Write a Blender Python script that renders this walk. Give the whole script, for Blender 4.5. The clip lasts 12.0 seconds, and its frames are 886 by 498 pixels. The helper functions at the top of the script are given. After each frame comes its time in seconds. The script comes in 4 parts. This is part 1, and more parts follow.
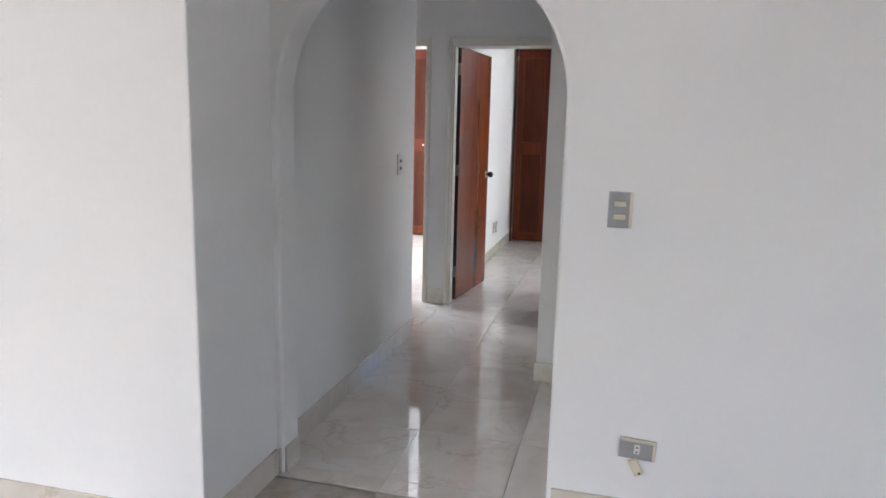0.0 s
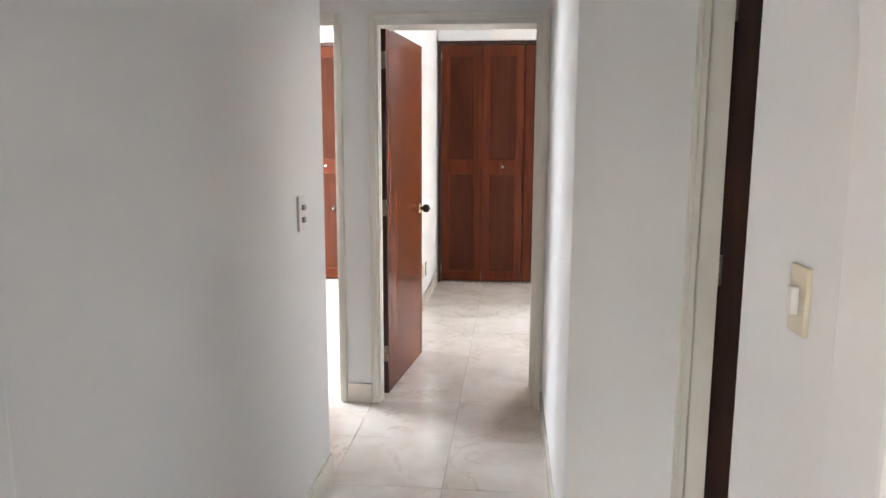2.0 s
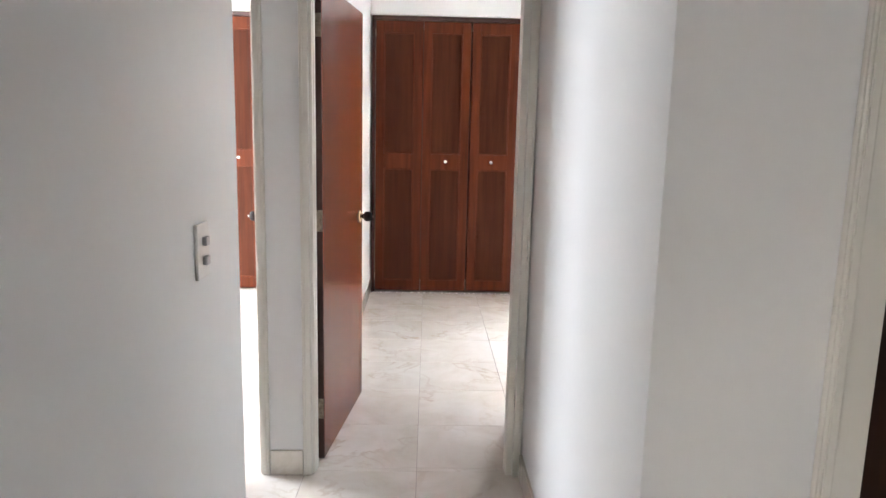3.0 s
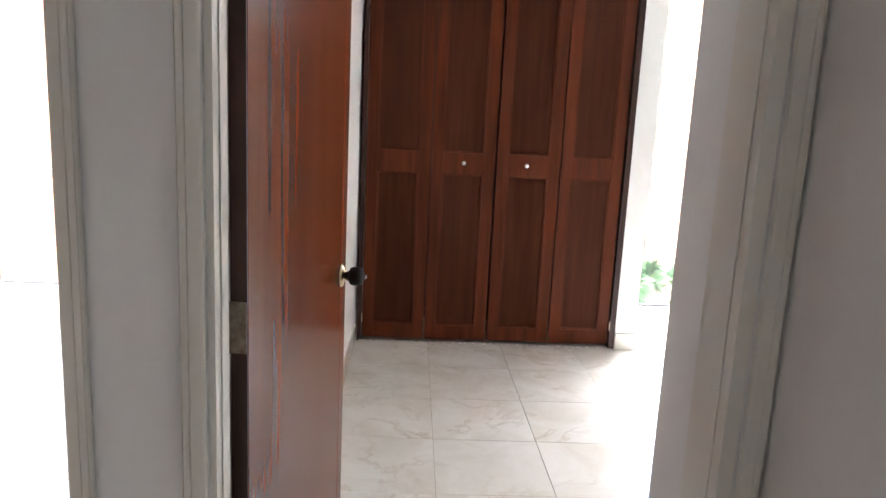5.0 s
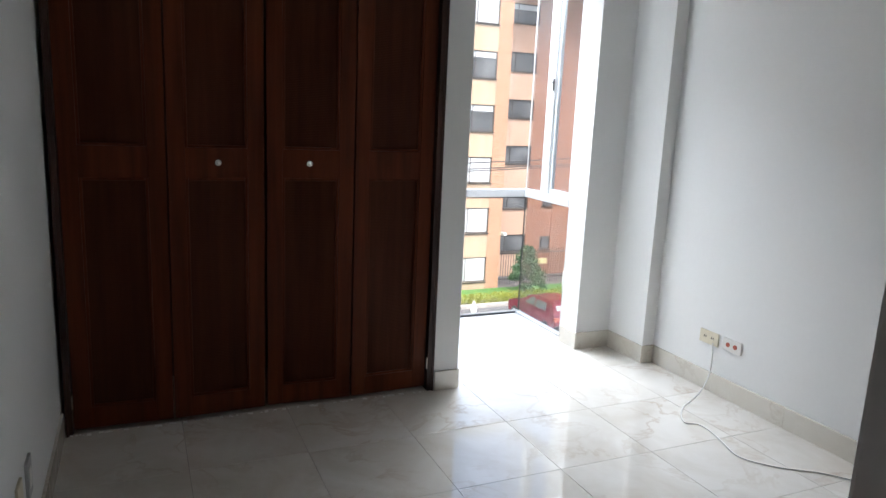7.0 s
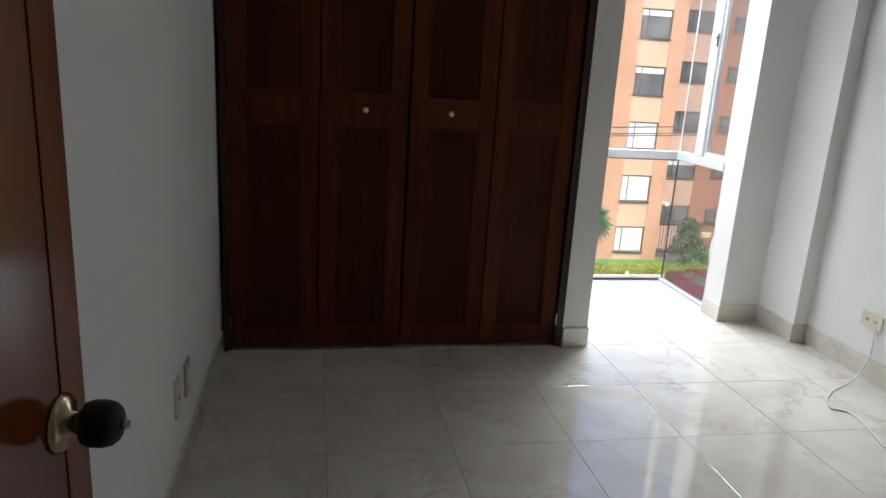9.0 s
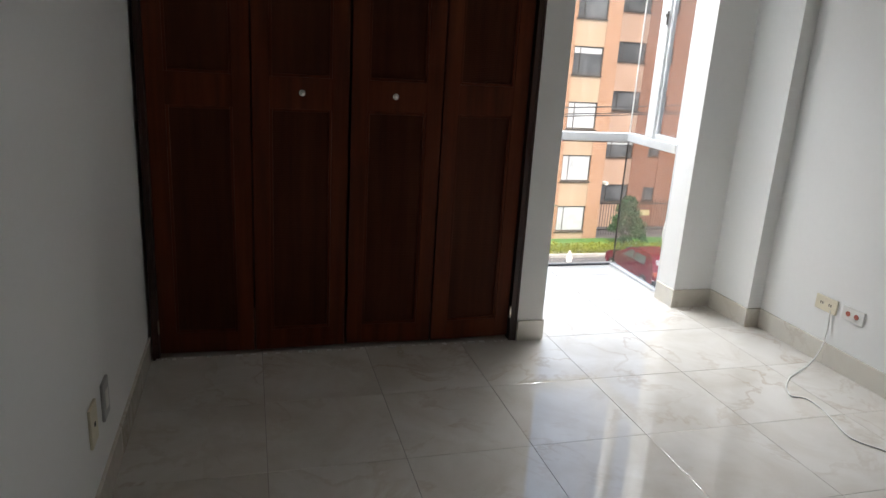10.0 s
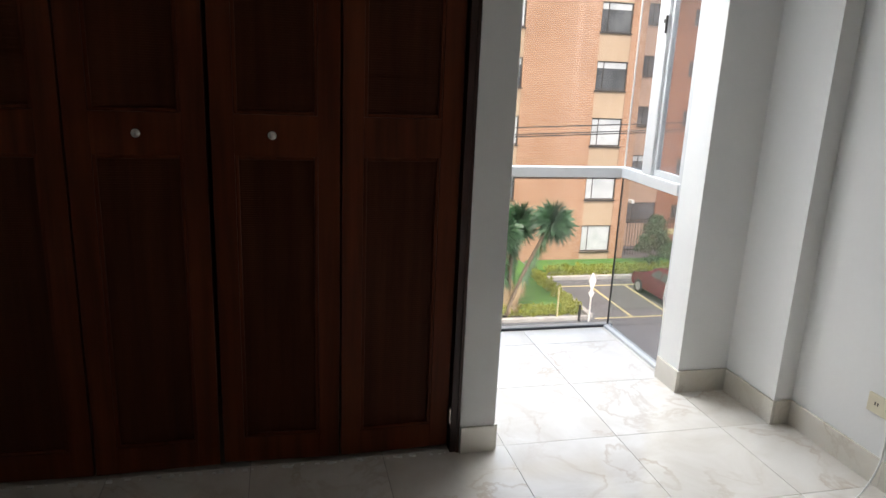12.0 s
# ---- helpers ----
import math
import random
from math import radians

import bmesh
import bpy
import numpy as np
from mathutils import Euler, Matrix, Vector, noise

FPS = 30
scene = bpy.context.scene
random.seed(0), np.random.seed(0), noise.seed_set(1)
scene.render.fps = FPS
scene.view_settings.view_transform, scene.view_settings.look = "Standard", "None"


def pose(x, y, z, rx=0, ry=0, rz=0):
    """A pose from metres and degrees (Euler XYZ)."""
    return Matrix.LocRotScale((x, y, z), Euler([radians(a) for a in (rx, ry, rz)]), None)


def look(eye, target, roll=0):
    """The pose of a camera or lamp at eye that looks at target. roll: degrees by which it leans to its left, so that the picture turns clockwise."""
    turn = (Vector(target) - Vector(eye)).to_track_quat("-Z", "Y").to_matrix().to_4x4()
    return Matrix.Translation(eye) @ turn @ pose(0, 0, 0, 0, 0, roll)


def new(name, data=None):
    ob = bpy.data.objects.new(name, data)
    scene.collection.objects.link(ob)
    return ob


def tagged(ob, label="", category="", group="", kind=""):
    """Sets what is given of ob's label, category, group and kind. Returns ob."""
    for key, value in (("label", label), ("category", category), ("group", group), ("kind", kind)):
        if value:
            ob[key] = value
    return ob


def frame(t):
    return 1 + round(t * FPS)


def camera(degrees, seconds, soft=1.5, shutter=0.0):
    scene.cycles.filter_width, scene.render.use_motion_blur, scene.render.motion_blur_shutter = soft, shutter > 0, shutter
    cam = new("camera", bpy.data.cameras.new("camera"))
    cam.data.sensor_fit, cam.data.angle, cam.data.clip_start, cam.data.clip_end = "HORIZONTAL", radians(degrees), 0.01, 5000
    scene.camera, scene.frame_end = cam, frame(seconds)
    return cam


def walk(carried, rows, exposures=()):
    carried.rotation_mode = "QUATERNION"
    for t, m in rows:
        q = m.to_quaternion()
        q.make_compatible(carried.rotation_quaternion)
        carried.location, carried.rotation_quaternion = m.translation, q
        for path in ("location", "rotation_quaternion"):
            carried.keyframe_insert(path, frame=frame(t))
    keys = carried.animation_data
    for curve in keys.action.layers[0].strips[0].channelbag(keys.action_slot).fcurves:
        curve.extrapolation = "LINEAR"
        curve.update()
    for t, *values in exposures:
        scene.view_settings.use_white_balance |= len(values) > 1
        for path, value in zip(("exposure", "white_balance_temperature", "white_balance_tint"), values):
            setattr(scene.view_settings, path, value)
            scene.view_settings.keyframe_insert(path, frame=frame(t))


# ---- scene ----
cam = camera(65.3, 12.0)
PATH = [
    (0, (1.293, -8.576, 1.387), (0.816, -6.665, 1.043), 1.4),
    (0.5, (1.175, -8.112, 1.396), (0.821, -6.181, 1.013), 2.1),
    (1, (1.038, -7.743, 1.434), (0.581, -5.832, 1.06), 0.3),
    (1.5, (0.866, -7.282, 1.413), (0.589, -5.34, 1.026), 0.5),
    (2, (0.732, -6.905, 1.415), (0.54, -4.938, 1.109), 0.2),
    (2.5, (0.588, -6.498, 1.421), (0.355, -4.552, 1.023), 1.2),
    (3, (0.497, -6.058, 1.44), (0.545, -4.087, 1.102), 1.3),
    (3.2, (0.479, -5.896, 1.437), (0.559, -3.924, 1.114), 1.8),
    (4.8, (0.339, -4.505, 1.417), (0.511, -2.539, 1.092), 1.8),
    (5, (0.336, -4.348, 1.418), (0.43, -2.383, 1.058), 2.8),
    (5.5, (0.341, -3.974, 1.424), (0.62, -2.035, 1.021), 2.2),
    (6, (0.352, -3.569, 1.39), (0.639, -1.63, 0.994), 3.1),
    (6.5, (0.374, -3.303, 1.404), (0.918, -1.414, 1.035), 3.2),
    (6.7, (0.319, -3.152, 1.428), (1.121, -1.361, 1.044), 2.6),
    (8.3, (0.415, -3.115, 1.375), (1.109, -1.285, 0.965), 1.5),
    (8.5, (0.404, -3.136, 1.378), (0.913, -1.248, 0.957), 1.4),
    (9, (0.412, -3.216, 1.387), (0.786, -1.319, 0.876), 3.5),
    (9.5, (0.403, -3.179, 1.351), (0.821, -1.307, 0.785), 3.1),
    (10, (0.434, -3.0, 1.378), (0.967, -1.154, 0.826), 3.5),
    (10.5, (0.527, -2.765, 1.417), (1.105, -0.918, 0.911), 1.0),
    (11, (0.679, -2.516, 1.4), (1.273, -0.67, 0.912), 1.6),
    (11.5, (0.857, -2.349, 1.411), (1.382, -0.499, 0.862), -0.7),
    (12, (1.069, -2.257, 1.405), (1.521, -0.377, 0.894), 2.5),
]
EXPOSURES = [(0, 4.2, 5900, 12), (0.5, 4.27, 6000, 12.5), (1.0, 4.53, 6100, 13), (1.5, 4.78, 6200, 13), (2.0, 4.9, 6350, 13), (3.2, 4.85, 6250, 13), (4.8, 4.3, 6300, 13), (5.5, 3.8, 6250, 13), (6.0, 3.2, 6100, 12), (6.5, 2.5, 5950, 9),
             (6.8, 2.05, 6000, 9), (8.3, 1.5, 6050, 9), (9.5, 1.54, 6450, 9.5), (10.5, 1.39, 6450, 10), (12.0, 1.25, 6450, 10)]
walk(cam, [(t, look(eye, target, roll)) for t, eye, target, roll in PATH], EXPOSURES)

# ---- world, sun and window light ----
world = bpy.data.worlds.new("world")
scene.world = world
world.use_nodes = True
wn = world.node_tree
sky = wn.nodes.new("ShaderNodeTexSky")
sky.sky_type = "NISHITA"
sky.sun_disc = False
sky.sun_elevation, sky.sun_rotation = radians(58), radians(200)
sky.dust_density = 8.0
wn.nodes["Background"].inputs["Strength"].default_value = 0.15
wn.links.new(sky.outputs[0], wn.nodes["Background"].inputs[0])

sun = new("sun", bpy.data.lights.new("sun", "SUN"))
sun.data.energy, sun.data.angle, sun.data.color = 0.55, radians(25), (1.0, 0.96, 0.9)
sun.matrix_world = look((0, 0, 20), (0 + 3, 0 + 9, 20 - 15))


def window_light(name, eye, target, w, h, watts, spread=180, tint=(0.93, 0.97, 1.0)):
    lamp = new(name, bpy.data.lights.new(name, "AREA"))
    lamp.data.shape, lamp.data.size, lamp.data.size_y = "RECTANGLE", w, h
    lamp.data.energy, lamp.data.color, lamp.data.spread = watts, tint, radians(spread)
    lamp.matrix_world = look(eye, target)
    return lamp


window_light("bay_daylight", (2.37, 1.08, 2.40), (2.3, 0.45, 0.4), 0.9, 0.40, 11, 104)
window_light("bay_side_daylight", (2.81, 0.86, 2.40), (2.1, 0.5, 0.4), 0.5, 0.40, 3.0, 138)
window_light("other_bay_daylight", (-2.66, 1.08, 2.38), (-2.6, 0.8, 0.3), 0.4, 0.42, 6, 90)
window_light("living_daylight", (-1.95, -11.5, 1.5), (-2.7, -8.4, 1.35), 1.7, 1.7, 1.5, 140, (1.0, 0.97, 0.92))
# fill from an added east window, for the pier side and hall wall
window_light("living_east_fill", (3.96, -8.4, 1.45), (0.0, -6.3, 1.2), 0.7, 1.4, 0.27, 130, (1.0, 0.93, 0.82))
# fill lamp at an added west window, brightens the hall through the door
window_light("other_west_fill", (-3.04, -1.95, 1.6), (0.0, -3.3, 1.1), 1.2, 1.2, 9.0, 170)

# ---- materials ----


def material(name, rough=0.5, metal=0.0):
    m = bpy.data.materials.new(name)
    m.use_nodes = True
    b = m.node_tree.nodes["Principled BSDF"]
    b.inputs["Roughness"].default_value, b.inputs["Metallic"].default_value = rough, metal
    return m, m.node_tree.nodes, m.node_tree.links, b


def coords(n, l, scale=(1, 1, 1), space="Object", shift=False):
    tc, mp = n.new("ShaderNodeTexCoord"), n.new("ShaderNodeMapping")
    mp.inputs["Scale"].default_value = scale
    l.new(tc.outputs[space], mp.inputs[0])
    if shift:
        oi, mul = n.new("ShaderNodeObjectInfo"), n.new("ShaderNodeVectorMath")
        mul.operation = "MULTIPLY"
        cb = n.new("ShaderNodeCombineXYZ")
        for i in range(3):
            l.new(oi.outputs["Random"], cb.inputs[i])
        mul.inputs[1].default_value = (37.0, 91.0, 53.0)
        l.new(cb.outputs[0], mul.inputs[0])
        l.new(mul.outputs[0], mp.inputs["Location"])
    return mp.outputs[0]


def noise_tex(n, l, vec, scale, detail=4.0, rough=0.5, distort=0.0):
    t = n.new("ShaderNodeTexNoise")
    t.inputs["Scale"].default_value, t.inputs["Detail"].default_value = scale, detail
    t.inputs["Roughness"].default_value, t.inputs["Distortion"].default_value = rough, distort
    l.new(vec, t.inputs["Vector"])
    return t.outputs["Fac"]


def ramp(n, l, fac, stops):
    r = n.new("ShaderNodeValToRGB")
    e = r.color_ramp.elements
    while len(e) < len(stops):
        e.new(0.5)
    for k, (p, c) in zip(e, stops):
        k.position, k.color = p, (*c, 1)
    l.new(fac, r.inputs[0])
    return r.outputs[0]


def mix(n, l, fac, a, b, kind="MIX"):
    m = n.new("ShaderNodeMix")
    m.data_type, m.blend_type = "RGBA", kind
    for i, v in ((0, fac), (6, a), (7, b)):
        if isinstance(v, (int, float)):
            m.inputs[i].default_value = v
        elif isinstance(v, tuple):
            m.inputs[i].default_value = (*v, 1)
        else:
            l.new(v, m.inputs[i])
    return m.outputs[2]


def bump(n, l, b, height, strength, dist=0.01):
    k = n.new("ShaderNodeBump")
    k.inputs["Strength"].default_value, k.inputs["Distance"].default_value = strength, dist
    l.new(height, k.inputs["Height"])
    l.new(k.outputs[0], b.inputs["Normal"])


def mottled(name, c1, c2, scale=6.0, rough=0.5, metal=0.0, fine=0.0, fine_scale=120.0, shift=False):
    m, n, l, b = material(name, rough, metal)
    v = coords(n, l, shift=shift)
    l.new(ramp(n, l, noise_tex(n, l, v, scale, 6), ((0.3, c1), (0.7, c2))), b.inputs["Base Color"])
    if fine:
        bump(n, l, b, noise_tex(n, l, v, fine_scale, 3), fine, 0.004)
    return m


def wall_paint(name, c):
    m, n, l, b = material(name, 0.55)
    v = coords(n, l)
    big = ramp(n, l, noise_tex(n, l, v, 0.9, 5), ((0.25, tuple(x * 0.965 for x in c)), (0.75, c)))
    small = noise_tex(n, l, v, 38, 4)
    l.new(mix(n, l, 0.03, big, ramp(n, l, small, ((0.35, (0.62, 0.6, 0.56)), (0.65, (0.95, 0.95, 0.94)))), "MULTIPLY"), b.inputs["Base Color"])
    ad = n.new("ShaderNodeMath")
    ad.operation = "ADD"
    l.new(noise_tex(n, l, v, 9, 3), ad.inputs[0])
    l.new(noise_tex(n, l, v, 90, 3), ad.inputs[1])
    bump(n, l, b, ad.outputs[0], 0.045, 0.006)
    return m


def marble(name, base, deep, vein, rough, shift=True):
    m, n, l, b = material(name, rough)
    v = coords(n, l, shift=shift)
    cloud = ramp(n, l, noise_tex(n, l, v, 3.2, 6, 0.6, 0.6), ((0.3, deep), (0.62, base)))
    w1 = noise_tex(n, l, v, 2.6, 7, 0.58, 0.5)
    line = ramp(n, l, w1, ((0.468, (0, 0, 0)), (0.495, (1, 1, 1)), (0.504, (1, 1, 1)), (0.520, (0, 0, 0))))
    gate = ramp(n, l, noise_tex(n, l, v, 2.1, 3), ((0.42, (0, 0, 0)), (0.66, (0.46, 0.46, 0.46))))
    fac = mix(n, l, 1.0, line, gate, "MULTIPLY")
    col = mix(n, l, fac, cloud, vein)
    l.new(col, b.inputs["Base Color"])
    rr = ramp(n, l, noise_tex(n, l, v, 14, 4), ((0.35, (rough * 0.8,) * 3), (0.7, (rough * 1.5,) * 3)))
    l.new(rr, b.inputs["Roughness"])
    bump(n, l, b, noise_tex(n, l, v, 2.5, 2), 0.02, 0.02)
    b.inputs["IOR"].default_value = 2.1
    return m


def wood(name, dark, mid, light, rough, scale=1.0, coat=0.0, weave=False, spec=0.5, relief=0.06, blotch=0.55):
    m, n, l, b = material(name, rough)
    v = coords(n, l, (26 * scale, 26 * scale, 1.6 * scale), shift=True)
    grain = noise_tex(n, l, v, 1.0, 5, 0.55, 0.0)
    v2 = coords(n, l, (3, 3, 0.6), shift=True)
    wide = noise_tex(n, l, v2, 1.3, 3)
    c = ramp(n, l, grain, ((0.25, dark), (0.52, mid), (0.8, light)))
    c = mix(n, l, blotch, c, ramp(n, l, wide, ((0.3, (0.55, 0.5, 0.48)), (0.7, (1.0, 1.0, 1.0)))), "MULTIPLY")
    l.new(c, b.inputs["Base Color"])
    h = grain
    if weave:
        wv = n.new("ShaderNodeTexWave")
        wv.bands_direction = "Z"
        wv.inputs["Scale"].default_value = 42.0
        l.new(coords(n, l), wv.inputs[0])
        h = wv.outputs["Fac"]
    if weave or relief:
        bump(n, l, b, h, 0.25 if weave else relief, 0.003)
    l.new(ramp(n, l, wide, ((0.3, (rough * 1.4,) * 3), (0.7, (rough * 0.8,) * 3))), b.inputs["Roughness"])
    b.inputs["Specular IOR Level"].default_value = spec
    b.inputs["Coat Weight"].default_value, b.inputs["Coat Roughness"].default_value = coat, 0.2
    return m


def plain(name, c, rough=0.4, metal=0.0):
    m, n, l, b = material(name, rough, metal)
    v = coords(n, l)
    l.new(ramp(n, l, noise_tex(n, l, v, 25, 4), ((0.3, tuple(x * 0.9 for x in c)), (0.7, c))), b.inputs["Base Color"])
    return m


def glass_pane(name, tint, haze, gloss):
    m, n, l, b = material(name)
    n.remove(b)
    tr, gl, mx = n.new("ShaderNodeBsdfTransparent"), n.new("ShaderNodeBsdfGlossy"), n.new("ShaderNodeMixShader")
    tr.inputs[0].default_value = (*tint, 1)
    gl.inputs["Roughness"].default_value = 0.02
    mx.inputs[0].default_value = gloss
    l.new(tr.outputs[0], mx.inputs[1])
    l.new(gl.outputs[0], mx.inputs[2])
    df, mx2 = n.new("ShaderNodeBsdfDiffuse"), n.new("ShaderNodeMixShader")
    df.inputs[0].default_value = (0.75, 0.77, 0.78, 1)
    dirt = ramp(n, l, noise_tex(n, l, coords(n, l, (1, 1, 0.4)), 2.2, 5), ((0.35, (haze * 0.3,) * 3), (0.75, (haze,) * 3)))
    l.new(dirt, mx2.inputs[0])
    l.new(mx.outputs[0], mx2.inputs[1])
    l.new(df.outputs[0], mx2.inputs[2])
    l.new(mx2.outputs[0], n["Material Output"].inputs[0])
    return m


def brick_wall(name, c1, c2, mortar, along):
    m, n, l, b = material(name, 0.85)
    tc, sp, cb = n.new("ShaderNodeTexCoord"), n.new("ShaderNodeSeparateXYZ"), n.new("ShaderNodeCombineXYZ")
    l.new(tc.outputs["Object"], sp.inputs[0])
    l.new(sp.outputs[along], cb.inputs[0])
    l.new(sp.outputs[2], cb.inputs[1])
    t = n.new("ShaderNodeTexBrick")
    for k, c in (("Color1", c1), ("Color2", c2), ("Mortar", mortar)):
        t.inputs[k].default_value = (*c, 1)
    t.inputs["Scale"].default_value = 1.0
    t.inputs["Brick Width"].default_value, t.inputs["Row Height"].default_value = 0.25, 0.080
    t.inputs["Mortar Size"].default_value = 0.014
    l.new(cb.outputs[0], t.inputs["Vector"])
    st = ramp(n, l, noise_tex(n, l, tc.outputs["Object"], 0.5, 5), ((0.3, (0.8, 0.76, 0.74)), (0.7, (1, 1, 1))))
    l.new(mix(n, l, 0.7, t.outputs["Color"], st, "MULTIPLY"), b.inputs["Base Color"])
    inv = n.new("ShaderNodeMath")
    inv.operation = "SUBTRACT"
    inv.inputs[0].default_value = 1.0
    l.new(t.outputs["Fac"], inv.inputs[1])
    bump(n, l, b, inv.outputs[0], 0.5, 0.01)
    return m


WALL = wall_paint("white_wall_paint", (0.80, 0.80, 0.785))
CEIL = wall_paint("ceiling_paint", (0.82, 0.82, 0.81))
CASING = mottled("cream_gloss_paint", (0.745, 0.72, 0.65), (0.77, 0.748, 0.68), 3, 0.5, fine=0.01, fine_scale=60)
TILE = marble("polished_cream_tile", (0.74, 0.70, 0.645), (0.62, 0.565, 0.49), (0.44, 0.33, 0.22), 0.034)
BASE = marble("cream_tile_skirting", (0.68, 0.64, 0.56), (0.60, 0.555, 0.47), (0.42, 0.34, 0.24), 0.16)
# the hall's cream tile again, with the living room's shade in its colour
SHADED_TILE = marble("shaded_cream_tile", (0.42, 0.36, 0.31), (0.33, 0.28, 0.24), (0.22, 0.16, 0.11), 0.09)
GROUT = mottled("grey_grout", (0.24, 0.22, 0.195), (0.38, 0.35, 0.31), 20, 0.9)
CLOSET = wood("red_brown_wood", (0.060, 0.0138, 0.0048), (0.107, 0.0245, 0.0082), (0.142, 0.037, 0.0125), 0.42, spec=0.13)
CLOSET_PANEL = wood("woven_brown_panel", (0.041, 0.0108, 0.0044), (0.068, 0.018, 0.0075), (0.092, 0.0265, 0.011), 0.5, weave=True, spec=0.1)
CLOSET_FRAME = wood("dark_brown_wood", (0.024, 0.007, 0.005), (0.045, 0.012, 0.007), (0.065, 0.018, 0.011), 0.4)
DOOR = wood("varnished_orange_wood", (0.13, 0.027, 0.0065), (0.175, 0.038, 0.0085), (0.23, 0.053, 0.0125), 0.16, 0.45, spec=0.22, relief=0.0, blotch=0.3)
DOOR_EDGE = wood("dark_door_edge", (0.03, 0.010, 0.006), (0.055, 0.017, 0.010), (0.08, 0.026, 0.015), 0.4)
DARK_DOOR = wood("dark_stained_door", (0.022, 0.010, 0.007), (0.040, 0.017, 0.010), (0.06, 0.026, 0.016), 0.35)
METAL = plain("worn_steel", (0.62, 0.58, 0.50), 0.28, 1.0)
HINGE = mottled("tarnished_hinge_metal", (0.20, 0.15, 0.10), (0.42, 0.36, 0.28), 60, 0.45, 0.6)
BRASS = plain("dull_brass", (0.55, 0.45, 0.30), 0.25, 1.0)
BLACK = plain("black_sponge_cover", (0.012, 0.011, 0.010), 0.75)
CHROME = plain("bright_chrome", (0.62, 0.60, 0.57), 0.22, 1.0)
GREY_PLATE = plain("grey_metal_plate", (0.42, 0.42, 0.43), 0.35, 0.4)
IVORY = plain("ivory_plastic", (0.72, 0.66, 0.50), 0.4)
WHITE_PLASTIC = plain("white_plastic", (0.78, 0.77, 0.73), 0.4)
RED_PLASTIC = plain("red_plastic", (0.42, 0.10, 0.06), 0.4)
HOLE = plain("dark_slot", (0.02, 0.02, 0.02), 0.8)
WHITE_METAL = mottled("white_aluminium", (0.58, 0.59, 0.59), (0.65, 0.65, 0.65), 8, 0.35, fine=0.03)
SEAL = plain("black_sealant", (0.02, 0.02, 0.022), 0.6)
GLASS = glass_pane("clear_pane", (0.985, 0.99, 0.99), 0.012, 0.03)
GLASS_SIDE = glass_pane("dusty_pane", (0.86, 0.87, 0.88), 0.06, 0.05)
BRICK = brick_wall("orange_brick", (0.47, 0.265, 0.155), (0.56, 0.345, 0.22), (0.27, 0.175, 0.125), 0)
# side wall brick: deeper red puts its shade into the colour
BRICK_SIDE = brick_wall("shaded_side_brick", (0.46, 0.17, 0.085), (0.52, 0.21, 0.11), (0.28, 0.16, 0.11), 1)
# darkened brick copy, shade of the recessed rear wing coloured in
BRICK_REAR = brick_wall("shaded_red_brown_brick", (0.30, 0.13, 0.08), (0.36, 0.165, 0.10), (0.22, 0.12, 0.08), 0)
BEIGE = mottled("beige_render", (0.40, 0.30, 0.205), (0.46, 0.355, 0.25), 0.8, 0.85, fine=0.1)
TAUPE = mottled("shaded_pink_render", (0.40, 0.27, 0.20), (0.46, 0.32, 0.24), 0.8, 0.85)
FAR_FRAME = plain("dark_window_frame", (0.05, 0.045, 0.04), 0.4)
FAR_GLASS = mottled("far_window_glass", (0.05, 0.055, 0.06), (0.14, 0.15, 0.16), 1.2, 0.08)
# curtain white, also the painted reflection on the car's rear glass
BLIND_AND_GLARE = mottled("white_curtain_and_glare", (0.40, 0.43, 0.45), (0.54, 0.57, 0.58), 2.0, 0.8)
GRASS = mottled("lawn_green", (0.042, 0.125, 0.022), (0.085, 0.20, 0.036), 3.0, 0.9, fine=0.8, fine_scale=30)
ASPHALT = mottled("asphalt", (0.10, 0.10, 0.103), (0.13, 0.13, 0.134), 1.2, 0.8, fine=0.3, fine_scale=60)
CONCRETE = mottled("kerb_concrete", (0.30, 0.29, 0.27), (0.42, 0.41, 0.38), 3, 0.85, fine=0.2)
YELLOW = mottled("worn_yellow_paint", (0.44, 0.38, 0.17), (0.55, 0.49, 0.27), 6, 0.7)
HEDGE = mottled("yellow_green_leaves", (0.12, 0.17, 0.02), (0.34, 0.34, 0.04), 14, 0.6)
LEAF = mottled("dark_green_leaf", (0.015, 0.055, 0.018), (0.045, 0.12, 0.035), 9, 0.5)
YUCCA = mottled("yucca_green", (0.022, 0.062, 0.028), (0.055, 0.13, 0.055), 6, 0.4)
STRAW = mottled("dry_straw_leaf", (0.20, 0.14, 0.07), (0.34, 0.25, 0.14), 12, 0.8)
BARK = mottled("grey_brown_bark", (0.06, 0.045, 0.03), (0.13, 0.095, 0.06), 8, 0.9, fine=0.5, fine_scale=20)
CAR_PAINT = plain("dark_red_car_paint", (0.15, 0.010, 0.026), 0.2)
RUBBER = plain("tyre_rubber", (0.02, 0.02, 0.02), 0.8)
CABLE = plain("black_cable", (0.03, 0.03, 0.03), 0.6)
IRON = plain("black_iron", (0.02, 0.02, 0.02), 0.5)

# ---- mesh helpers ----


